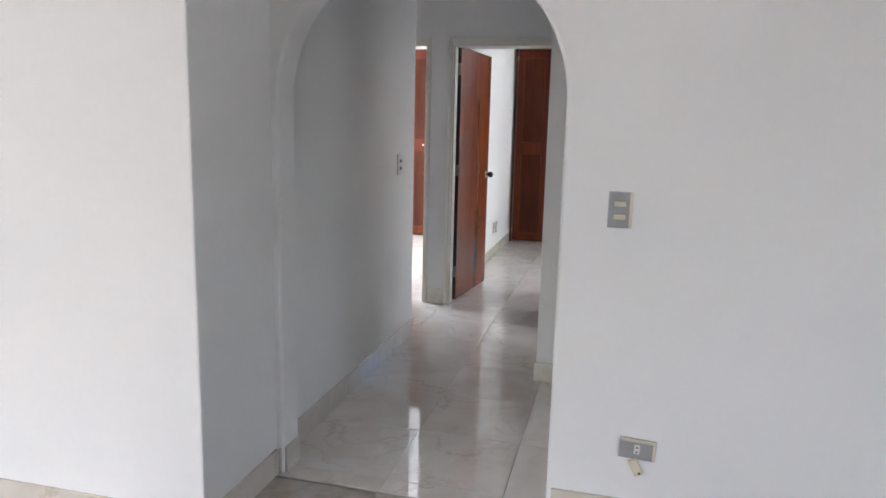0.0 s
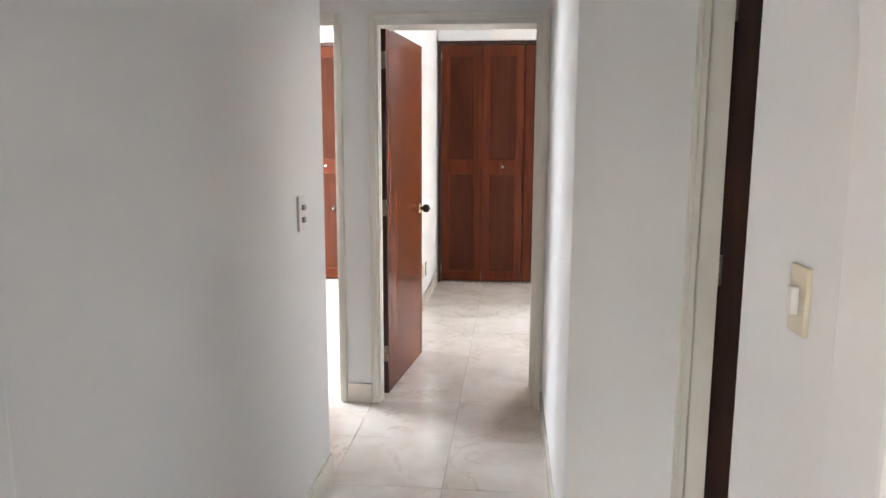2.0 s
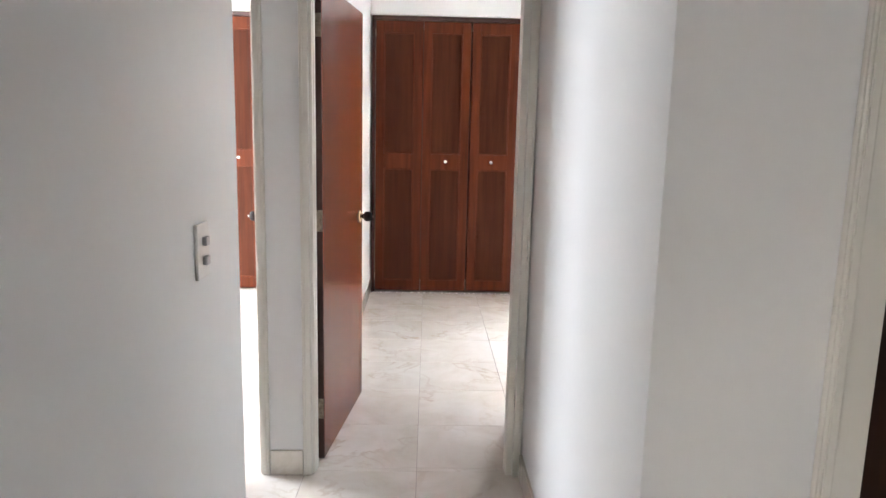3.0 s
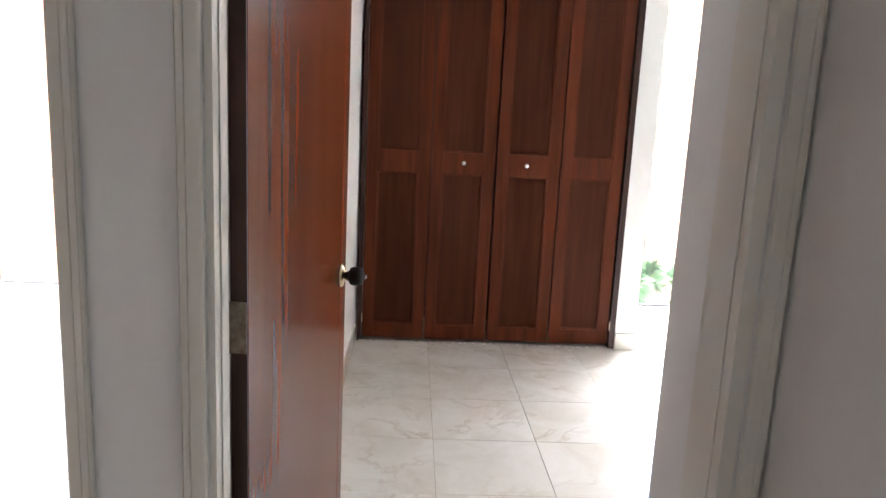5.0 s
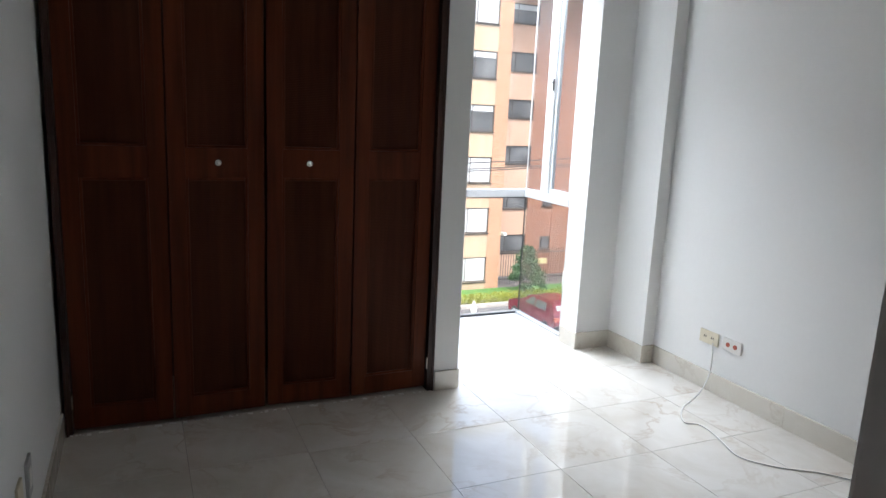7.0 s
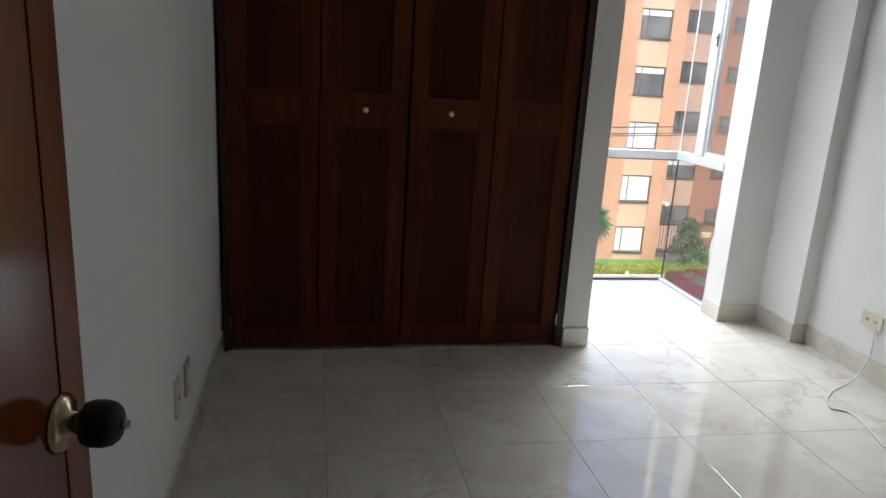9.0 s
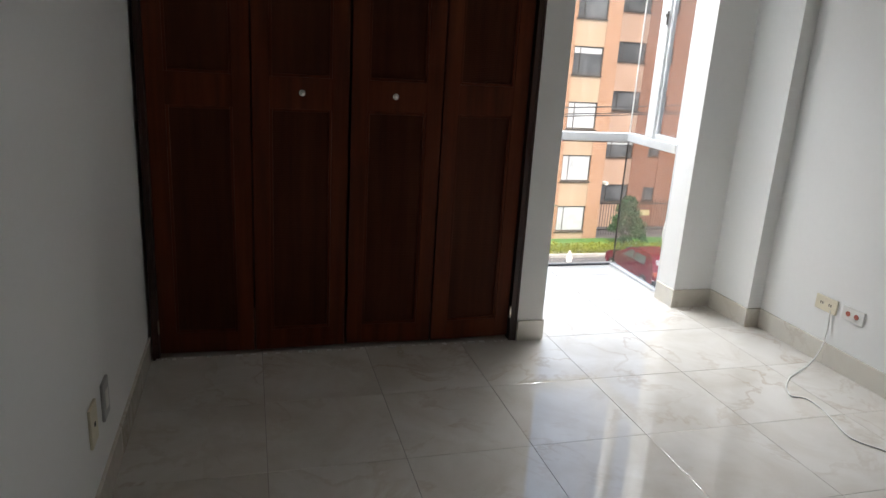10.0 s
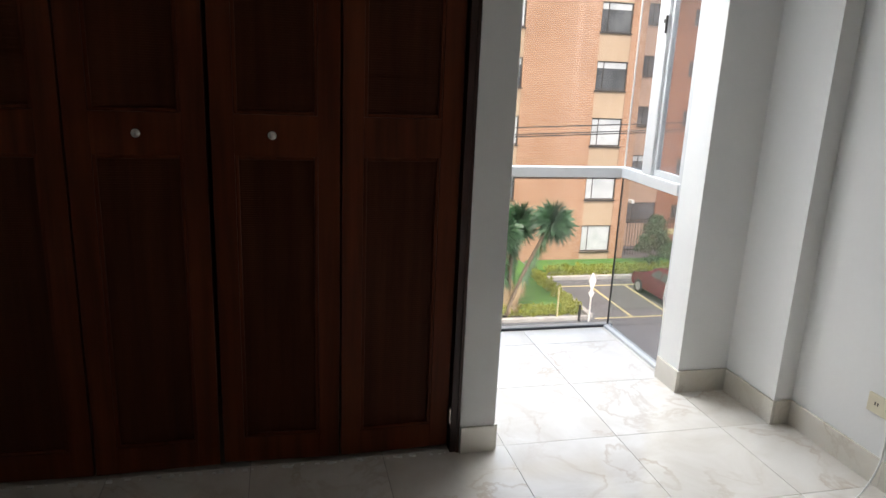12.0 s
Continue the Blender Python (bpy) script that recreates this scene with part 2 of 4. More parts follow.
def add_box(bm, a, b, bevel=0.0, mi=0):
    x0, x1 = sorted((a[0], b[0]))
    y0, y1 = sorted((a[1], b[1]))
    z0, z1 = sorted((a[2], b[2]))
    vs = [bm.verts.new((x, y, z)) for x in (x0, x1) for y in (y0, y1) for z in (z0, z1)]
    fs = [bm.faces.new([vs[i] for i in q]) for q in ((0, 1, 3, 2), (4, 6, 7, 5), (0, 4, 5, 1), (2, 3, 7, 6), (0, 2, 6, 4), (1, 5, 7, 3))]
    for f in fs:
        f.material_index = mi
    if bevel:
        es = {e for f in fs for e in f.edges}
        bmesh.ops.bevel(bm, geom=list(es), offset=bevel, segments=2, affect="EDGES", profile=0.6)
    return bm


def box(a, b, bevel=0.0):
    return add_box(bmesh.new(), a, b, bevel)


def boxes(*pairs, bevel=0.0):
    bm = bmesh.new()
    for a, b in pairs:
        add_box(bm, a, b, bevel)
    return bm


def cyl(p, q, r1, r2=None, seg=16, bm=None):
    bm = bm or bmesh.new()
    p, q = Vector(p), Vector(q)
    m = Matrix.Translation((p + q) / 2) @ (q - p).to_track_quat("Z", "Y").to_matrix().to_4x4()
    bmesh.ops.create_cone(bm, cap_ends=True, segments=seg, radius1=r1, radius2=r1 if r2 is None else r2, depth=(q - p).length, matrix=m)
    return bm


def turned(profile, m, seg=24):
    """A body turned about z from (radius, height) pairs, moved by m."""
    bm = bmesh.new()
    rings = [[bm.verts.new(m @ Vector((r * math.cos(2 * math.pi * k / seg), r * math.sin(2 * math.pi * k / seg), h))) for k in range(seg)] for r, h in profile]
    for a, b in zip(rings, rings[1:]):
        for k in range(seg):
            bm.faces.new((a[k], a[(k + 1) % seg], b[(k + 1) % seg], b[k]))
    bm.faces.new(rings[0][::-1])
    bm.faces.new(rings[-1])
    return bm


def mesh_of(name, bm, mat, smooth=False):
    bmesh.ops.recalc_face_normals(bm, faces=bm.faces)
    me = bpy.data.meshes.new(name)
    bm.to_mesh(me)
    bm.free()
    for m in mat if isinstance(mat, (list, tuple)) else (mat,):
        me.materials.append(m)
    if smooth:
        me.shade_smooth()
    return me


def thing(name, bm, mat, label="", category="", group="", kind="", smooth=False):
    return tagged(new(name, mesh_of(name, bm, mat, smooth)), label, category, group, kind)


def root(name, label, category, group="", at=None):
    ob = new(name)
    ob.empty_display_size = 0.05
    if at is not None:
        ob.matrix_world = at
    return tagged(ob, label, category, group)


def part(name, bm, mat, parent, label="", smooth=False):
    ob = new(name, mesh_of(name, bm, mat, smooth))
    ob.parent = parent
    return tagged(ob, label)


def tube(name, pts, r, mat, parent=None, label="", category="", cyclic=False, kind=""):
    """A round cord along points, smoothed, as a mesh."""
    ps = [Vector(p) for p in pts]
    fine = []
    for i in range(len(ps) - 1):
        p0, p1, p2, p3 = ps[max(i - 1, 0)], ps[i], ps[i + 1], ps[min(i + 2, len(ps) - 1)]
        for k in range(6):
            t = k / 6
            fine.append(0.5 * (2 * p1 + (p2 - p0) * t + (2 * p0 - 5 * p1 + 4 * p2 - p3) * t * t + (3 * p1 - p0 - 3 * p2 + p3) * t ** 3))
    fine.append(ps[-1])
    bm = bmesh.new()
    rings = []
    for i, p in enumerate(fine):
        d = (fine[min(i + 1, len(fine) - 1)] - fine[max(i - 1, 0)]).normalized()
        u = d.orthogonal().normalized() if abs(d.z) > 0.95 else d.cross(Vector((0, 0, 1))).normalized()
        w = d.cross(u)
        rings.append([bm.verts.new(p + r * (math.cos(a) * u + math.sin(a) * w)) for a in [2 * math.pi * k / 8 for k in range(8)]])
    for a, b in zip(rings, rings[1:]):
        for k in range(8):
            bm.faces.new((a[k], a[(k + 1) % 8], b[(k + 1) % 8], b[k]))
    if parent is not None:
        return part(name, bm, mat, parent, label, True)
    return thing(name, bm, mat, label, category, kind=kind, smooth=True)


# ---- structure ----
H = 2.65          # ceiling height
S = 0.4725        # floor tile
ARCH_Y, ARCH_B = -6.209, -6.07
DW0, DW1 = -3.33, -3.14   # door wall


def wall(name, label, *pairs, bevel=0.0):
    return thing(name, boxes(*pairs, bevel=bevel), WALL, label, "wall", kind="structure")


# arch wall
AX0, AX1, AZ = 0.062, 1.112, 1.48
bm = bmesh.new()
R = (AX1 - AX0) / 2
cx = (AX0 + AX1) / 2
outline = [(0.035, 0), (AX0, 0)] + [(cx - R * math.cos(a), AZ + R * math.sin(a)) for a in [math.pi * k / 40 for k in range(41)]] + [(AX1, 0), (4.0, 0), (4.0, H), (0.035, H)]
f = bm.faces.new([bm.verts.new((x, ARCH_Y, z)) for x, z in outline])
g = bmesh.ops.extrude_face_region(bm, geom=[f])
bmesh.ops.translate(bm, verts=[v for v in g["geom"] if isinstance(v, bmesh.types.BMVert)], vec=(0, ARCH_B - ARCH_Y, 0))
soft = [e for e in bm.edges if abs(e.verts[0].co.y - e.verts[1].co.y) < 1e-5 and all(AX0 - 1e-4 <= v.co.x <= AX1 + 1e-4 and v.co.z < 2.1 for v in e.verts) and not all(v.co.z < 1e-4 for v in e.verts)]
bmesh.ops.bevel(bm, geom=soft, offset=0.012, segments=3, affect="EDGES", profile=0.5)
thing("wall_arch", bm, WALL, "white plastered wall with a round-headed arch opening", "wall", kind="structure")

wall("wall_pier", "white plastered projecting wall of the living room", ((-3.1, -6.715, 0), (0.035, ARCH_B, H)), bevel=0.008)
wall("wall_hall_west", "white painted hallway wall with a switch", ((-3.1, ARCH_B, 0), (-0.012, -4.19, H)), bevel=0.006)
wall("wall_hall_east", "white painted short wall beside the arch", ((1.205, ARCH_B, 0), (4.0, -5.47, H)), bevel=0.006)
wall("wall_bath_front", "white painted wall around a dark door",
     ((0.915, -4.84, 0), (1.278, -4.70, H)), ((1.278, -4.84, 2.02), (2.10, -4.70, H)), ((2.10, -4.84, 0), (4.0, -4.70, H)))
wall("wall_bath_side", "white painted hallway wall", ((0.915, -4.70, 0), (1.03, DW0, H)))
wall("wall_doors", "white painted wall with two door openings",
     ((-3.1, DW0, 0), (-0.985, DW1, H)), ((-0.985, DW0, 2.02), (-0.176, DW1, H)), ((-0.176, DW0, 0), (0.034, DW1, H)),
     ((0.034, DW0, 2.02), (0.876, DW1, H)), ((0.876, DW0, 0), (3.30, DW1, H)))
wall("wall_entry", "white painted wall beside the bedroom entry", ((0.980, DW1, 0), (3.155, -2.715, H)), bevel=0.006)
wall("wall_between_rooms", "white painted wall between two bedrooms", ((-0.12, DW1, 0), (-0.006, 0.62, H)))
wall("wall_closet_pier", "white painted pier beside the closet", ((1.7035, -0.016, 0), (1.838, 1.10, H)))
wall("wall_closet_head", "white painted wall above the closet", ((-0.006, 0.0, 2.385), (1.7035, 0.12, H)))
wall("wall_closet_back", "plain wall behind the closet", ((-1.75, 0.62, 0), (1.7035, 0.74, H)))
wall("wall_column", "white painted column beside the bay window", ((2.82, 0.33, 0), (3.30, 0.50, H)), ((3.07, 0.0, 0), (3.30, 0.33, H)))
wall("wall_bedroom_east", "white painted bedroom wall with two outlets", ((3.155, DW1, 0), (3.30, 0.0, H)))
wall("wall_other_pier", "white painted pier beside the other closet", ((-1.87, -0.016, 0), (-1.75, 1.10, H)))
wall("wall_other_head", "white painted wall above the other closet", ((-1.75, 0.0, 2.385), (-0.12, 0.12, H)))
wall("wall_other_column", "white painted column of the other bedroom", ((-3.3, 0.33, 0), (-2.85, 0.50, H)))
# the window opening in this wall is added to let light in
wall("wall_other_west", "white painted wall of the other bedroom", ((-3.3, -6.07, 0), (-3.1, -2.65, H)), ((-3.3, -2.65, 0), (-3.1, -1.25, 0.9)), ((-3.3, -2.65, 2.3), (-3.1, -1.25, H)), ((-3.3, -1.25, 0), (-3.1, 0.33, H)))
wall("wall_living_west", "plain white living room wall", ((-3.1, -11.6, 0), (-2.95, -6.715, H)))
wall("wall_living_south", "white living room wall with a wide window opening",
     ((-3.1, -11.75, 0), (-2.85, -11.6, H)), ((-2.85, -11.75, 0), (-1.05, -11.6, 0.6)), ((-2.85, -11.75, 2.4), (-1.05, -11.6, H)), ((-1.05, -11.75, 0), (4.15, -11.6, H)))
wall("wall_living_east", "white living room wall with an added window opening",
     ((4.0, -11.6, 0), (4.15, -8.8, H)), ((4.0, -8.8, 0), (4.15, -8.0, 0.7)), ((4.0, -8.8, 2.2), (4.15, -8.0, H)), ((4.0, -8.0, 0), (4.15, -4.70, H)))
thing("ceiling", boxes(((-3.3, -11.75, H), (4.15, 1.20, H + 0.2))), CEIL, "plain white painted ceiling", "ceiling", kind="structure")

# slabs under the tiles
FLOORS = {}
for name, label, a, b in (("floor_bedroom", "polished cream marble-look tile floor", (-0.06, -3.27), (3.2, 1.19)),
                          ("floor_hall", "polished cream marble-look hallway tiles", (-3.1, -6.235), (4.0, -3.27)),
                          ("floor_other_bedroom", "polished cream tile floor of the other bedroom", (-3.2, -3.27), (-0.06, 1.19)),
                          ("floor_living", "polished tile floor of the living room, shade in its brown-grey colour", (-3.1, -11.6), (4.0, -6.247))):
    # the bay part of a bedroom is narrower than the room
    pieces = boxes(((a[0], a[1], -0.25), (b[0], 0.5, -0.004)), ((max(a[0], -2.94), 0.5, -0.25), (min(b[0], 2.91), b[1], -0.004))) if b[1] > 1 else box((a[0], a[1], -0.25), (b[0], b[1], -0.004))
    FLOORS[name] = (thing(name, pieces, GROUT, label, "floor", kind="structure"), a, b)


# ---- bay window ----
def bay(name, x0, x1, y1, y0, m=None):
    """Floor-to-ceiling corner glazing: front pane wall at y1, side pane wall at x1."""
    w = root(name, "floor-to-ceiling corner bay window with white aluminium bars", "window")
    tagged(w, kind="structure")
    part("transom", box((x0, y1 - 0.03, 0.865), (x1 + 0.03, y1 + 0.02, 0.92), 0.004), WHITE_METAL, w)
    part("transom", box((x1 - 0.03, y0, 0.868), (x1 + 0.025, y1 - 0.03, 0.923), 0.004), WHITE_METAL, w)
    part("mullion", box((x1 - 0.028, 0.835, 0.923), (x1 + 0.022, 0.925, 2.60), 0.006), WHITE_METAL, w)
    part("sash_frame", boxes(((x1 - 0.012, y0 + 0.0, 0.925), (x1 + 0.012, 0.835, 0.955)), ((x1 - 0.012, y0, 0.955), (x1 + 0.012, y0 + 0.03, 2.58)),
                             ((x1 - 0.012, 0.815, 0.955), (x1 + 0.012, 0.835, 2.58))), WHITE_METAL, w)
    part("frame_post", box((x1 - 0.022, 0.50, 0.0), (x1 + 0.03, y0, 2.60), 0.004), WHITE_METAL, w)
    part("head_bar", boxes(((x0, y1 - 0.03, 2.60), (x1 + 0.03, y1 + 0.02, H)), ((x1 - 0.03, y0, 2.60), (x1 + 0.025, y1 - 0.03, H))), WHITE_METAL, w)
    part("sill_strip", box((x1 - 0.03, y0, 0.0), (x1 + 0.012, y1 - 0.012, 0.016), 0.003), WHITE_METAL, w)
    part("sealant", box((x0, y1 - 0.008, 0.0), (x1, y1 + 0.008, 0.010)), SEAL, w, "black sealant line")
    part("corner_seal", box((x1 - 0.0038, y1 - 0.0038, 0.016), (x1 + 0.0038, y1 + 0.0038, 0.865)), SEAL, w, "black sealant line")
    part("corner_bar", box((x1 - 0.0035, y1 - 0.0035, 0.92), (x1 + 0.0035, y1 + 0.0035, 2.60)), WHITE_PLASTIC, w, "pale silicone corner joint")
    part("stain", box((x0, y1 - 0.032, 0.858), (x1 - 0.03, y1 - 0.028, 0.864)), SEAL, w)
    for a, b, g in (((x0, y1 - 0.003, 0.010), (x1 - 0.008, y1 + 0.003, 0.865), GLASS), ((x0, y1 - 0.003, 0.92), (x1 - 0.008, y1 + 0.003, 2.60), GLASS),
                    ((x1 - 0.003, y0, 0.016), (x1 + 0.003, y1 - 0.008, 0.868), GLASS_SIDE), ((x1 - 0.003, 0.925, 0.923), (x1 + 0.003, y1 - 0.008, 2.60), GLASS_SIDE),
                    ((x1 - 0.003, y0 + 0.03, 0.955), (x1 + 0.003, 0.815, 2.58), GLASS_SIDE)):
        p = part("pane", box(a, b), g, w)
        p.visible_shadow = False
    lt = part("latch", boxes(((x1 - 0.036, 0.836, 1.60), (x1 - 0.0285, 0.848, 1.68)), ((x1 - 0.046, 0.822, 1.645), (x1 - 0.036, 0.846, 1.662)), bevel=0.002), FAR_FRAME, w, "small dark metal latch")
    return w


bay("window_1", 1.838, 2.88, 1.156, 0.575)
mirror_bay = bay("window_2", 1.838, 2.88, 1.156, 0.575)
mirror_bay.matrix_world = Matrix.Translation((-0.03, 0, 0)) @ Matrix.Diagonal((-1, 1, 1, 1))
thing("bay_outer_edge", boxes(((-2.93, 1.19, -0.25), (2.93, 1.23, 0.0))), CONCRETE, "grey concrete slab edge under the bay", "slab", kind="structure")

living_window = tagged(root("window_3", "wide white-framed living room window", "window"), kind="structure")
part("window_frame", boxes(((-2.85, -11.71, 0.6), (-2.79, -11.65, 2.4)), ((-1.11, -11.71, 0.6), (-1.05, -11.65, 2.4)), ((-1.98, -11.71, 0.66), (-1.92, -11.65, 2.34)),
                           ((-2.79, -11.71, 0.6), (-1.11, -11.65, 0.66)), ((-2.79, -11.71, 2.34), (-1.11, -11.65, 2.4))), WHITE_METAL, living_window)
# out of view; added so that light comes from the east
added_east_window = tagged(root("window_5", "unseen white-framed side window added to light the living room", "window"), kind="structure")
part("window_frame", boxes(((4.05, -8.8, 0.7), (4.10, -8.75, 2.2)), ((4.05, -8.05, 0.7), (4.10, -8.0, 2.2)), ((4.05, -8.75, 0.7), (4.10, -8.05, 0.75)), ((4.05, -8.75, 2.15), (4.10, -8.05, 2.2))), WHITE_METAL, added_east_window)
part("pane", box((4.072, -8.75, 0.75), (4.078, -8.05, 2.15)), GLASS, added_east_window).visible_shadow = False
# unseen window, added round the west fill lamp
added_west_window = tagged(root("window_4", "unseen white-framed window added to light the other bedroom and hall", "window"), kind="structure")
part("window_frame", boxes(((-3.22, -2.65, 0.9), (-3.17, -2.6, 2.3)), ((-3.22, -1.3, 0.9), (-3.17, -1.25, 2.3)), ((-3.22, -2.6, 0.9), (-3.17, -1.3, 0.95)), ((-3.22, -2.6, 2.25), (-3.17, -1.3, 2.3))), WHITE_METAL, added_west_window)
part("pane", box((-3.198, -2.6, 0.95), (-3.192, -1.3, 2.25)), GLASS, added_west_window).visible_shadow = False
for x0 in (-2.79, -1.92):
    part("pane", box((x0, -11.683, 0.66), (x0 + 0.81, -11.677, 2.34)), GLASS, living_window).visible_shadow = False


# ---- doors ----
def casing(name, x0, x1, y, depth, label, jl, jr):
    """Painted jambs and architrave round an opening x0..x1 in a wall face at y (seen from -y); jl, jr: how far the jambs stand in."""
    d = tagged(root(name, label, "door frame"), kind="structure")
    top = 2.02
    for s, x, j in ((-1, x0, jl), (1, x1, jr)):
        part("architrave", boxes(((x, y - 0.016, 0), (x + s * 0.036, y - 0.0005, top + 0.038)), ((x + s * 0.022, y - 0.0195, 0), (x + s * 0.034, y - 0.016, top + 0.036)), bevel=0.005), CASING, d)
        part("jamb", boxes(((x, y + 0.002, 0), (x - s * j, y + depth * 0.38, top)), ((x, y + depth * 0.38, 0), (x - s * 0.002, y + depth - 0.002, top)), bevel=0.0008), CASING, d)
        part("door_stop", box((x - s * j, y + 0.03, 0), (x - s * (j + 0.003), y + depth * 0.37, top - 0.02), 0.002), CASING, d)
    part("architrave", boxes(((x0, y - 0.016, top), (x1, y - 0.0005, top + 0.038)), ((x0, y - 0.0195, top + 0.022), (x1, y - 0.016, top + 0.036))), CASING, d)
    part("head_jamb", box((x0 + jl, y + 0.002, top - 0.022), (x1 - jr, y + depth - 0.002, top)), CASING, d)
    return d


frame_1 = casing("door_frame_1", 0.034, 0.876, DW0, DW1 - DW0, "cream painted bedroom door frame", 0.012, 0.026)
casing("door_frame_2", -0.985, -0.176, DW0, DW1 - DW0, "cream painted door frame of the other bedroom", 0.03, 0.008)
casing("door_frame_3", 1.278, 2.10, -4.84, 0.14, "cream painted frame of a dark door", 0.066, 0.03)


def strike(frame_root, x, y, z):
    sp = part("strike_plate", box((x - 0.002, y - 0.007, z - 0.022), (x, y + 0.007, z + 0.022)), METAL, frame_root, "dark steel strike plate")
    part("latch_hole", box((x - 0.0028, y - 0.006, z - 0.014), (x - 0.002, y + 0.006, z + 0.014)), HOLE, sp)


def knob_set(parent, x, z, side, face):
    """A round knob with a rosette on the leaf's face at local y = face, standing out towards side."""
    m = Matrix.Translation((x, face, z)) @ Matrix.Rotation(radians(-90 * side), 4, "X")
    k = part("knob", turned([(0.011, 0.018), (0.017, 0.024), (0.023, 0.027), (0.0255, 0.034), (0.0258, 0.046), (0.0235, 0.056), (0.018, 0.062), (0.004, 0.064)], m), BLACK, parent, "knob under a black sponge cover", True)
    part("rosette", turned([(0.033, 0.0), (0.033, 0.003), (0.028, 0.008), (0.014, 0.012), (0.012, 0.030)], m), BRASS, k, "worn brass rosette", True)
    part("key_ring", turned([(0.004, 0.062), (0.006, 0.067), (0.004, 0.072)], m, 10), CHROME, k, "small bright metal ring", True)


strike(frame_1, 0.85, -3.275, 1.0)


def door_leaf(name, w, h, label, hinge, turn, mat, knob_z, flip=1):
    """A flush leaf hinged at its local origin, running along +x; both faces at y = 0 and 0.04 * flip."""
    d = root(name, label, "door")
    t = 0.030 * flip
    part("panel", box((0.004, 0.0, 0.010), (w - 0.0575, t, h), 0.0015), mat, d)
    part("groove", box((w - 0.0575, 0.004 * flip, 0.010), (w - 0.054, t - 0.004 * flip, h)), HOLE, d, "dark joint beside the edge strip")
    part("lock_stile", box((w - 0.054, 0.0, 0.010), (w, t, h), 0.0015), mat, d, "varnished edge strip")
    part("hinge_edge", box((0.0, 0.001 * flip, 0.010), (0.0035, t - 0.001 * flip, h)), DOOR_EDGE, d, "dark unvarnished hinge edge")
    for z in (0.24, 1.06, 1.84):
        hg = part("hinge", box((-0.002, 0.002 * flip, z - 0.045), (0.0, t, z + 0.045)), HINGE, d, "paint-spattered steel hinge")
        part("knuckle", cyl((-0.004, t + 0.004 * flip, z - 0.045), (-0.004, t + 0.004 * flip, z + 0.045), 0.006, seg=10), HINGE, hg)
    knob_set(d, w - 0.062, knob_z, -1, 0.0 if flip > 0 else t)
    knob_set(d, w - 0.062, knob_z, 1, t if flip > 0 else 0.0)
    d.matrix_world = Matrix.Translation(hinge) @ Matrix.Rotation(radians(turn), 4, "Z")
    return d


door_leaf("bedroom_door", 0.793, 2.01, "glossy orange-brown varnished wooden door standing open", (0.067, -3.212, 0), 83.6, DOOR, 0.992)
door_leaf("other_bedroom_door", 0.79, 2.005, "varnished wooden door of the other bedroom standing open", (-0.192, DW1 + 0.003, 0), 104.0, DOOR, 0.977, -1)
dark = root("bathroom_door", "closed dark-stained wooden door in a cream frame", "door")
part("panel", box((1.352, -4.80, 0.01), (2.06, -4.762, 1.988), 0.002), DARK_DOOR, dark)
for z in (0.22, 1.04, 1.80):
    hg = part("hinge", box((1.3505, -4.812, z - 0.045), (1.360, -4.801, z + 0.045)), METAL, dark, "steel hinge")
    part("knuckle", cyl((1.353, -4.812, z - 0.045), (1.353, -4.812, z + 0.045), 0.006, seg=10), HINGE, hg)


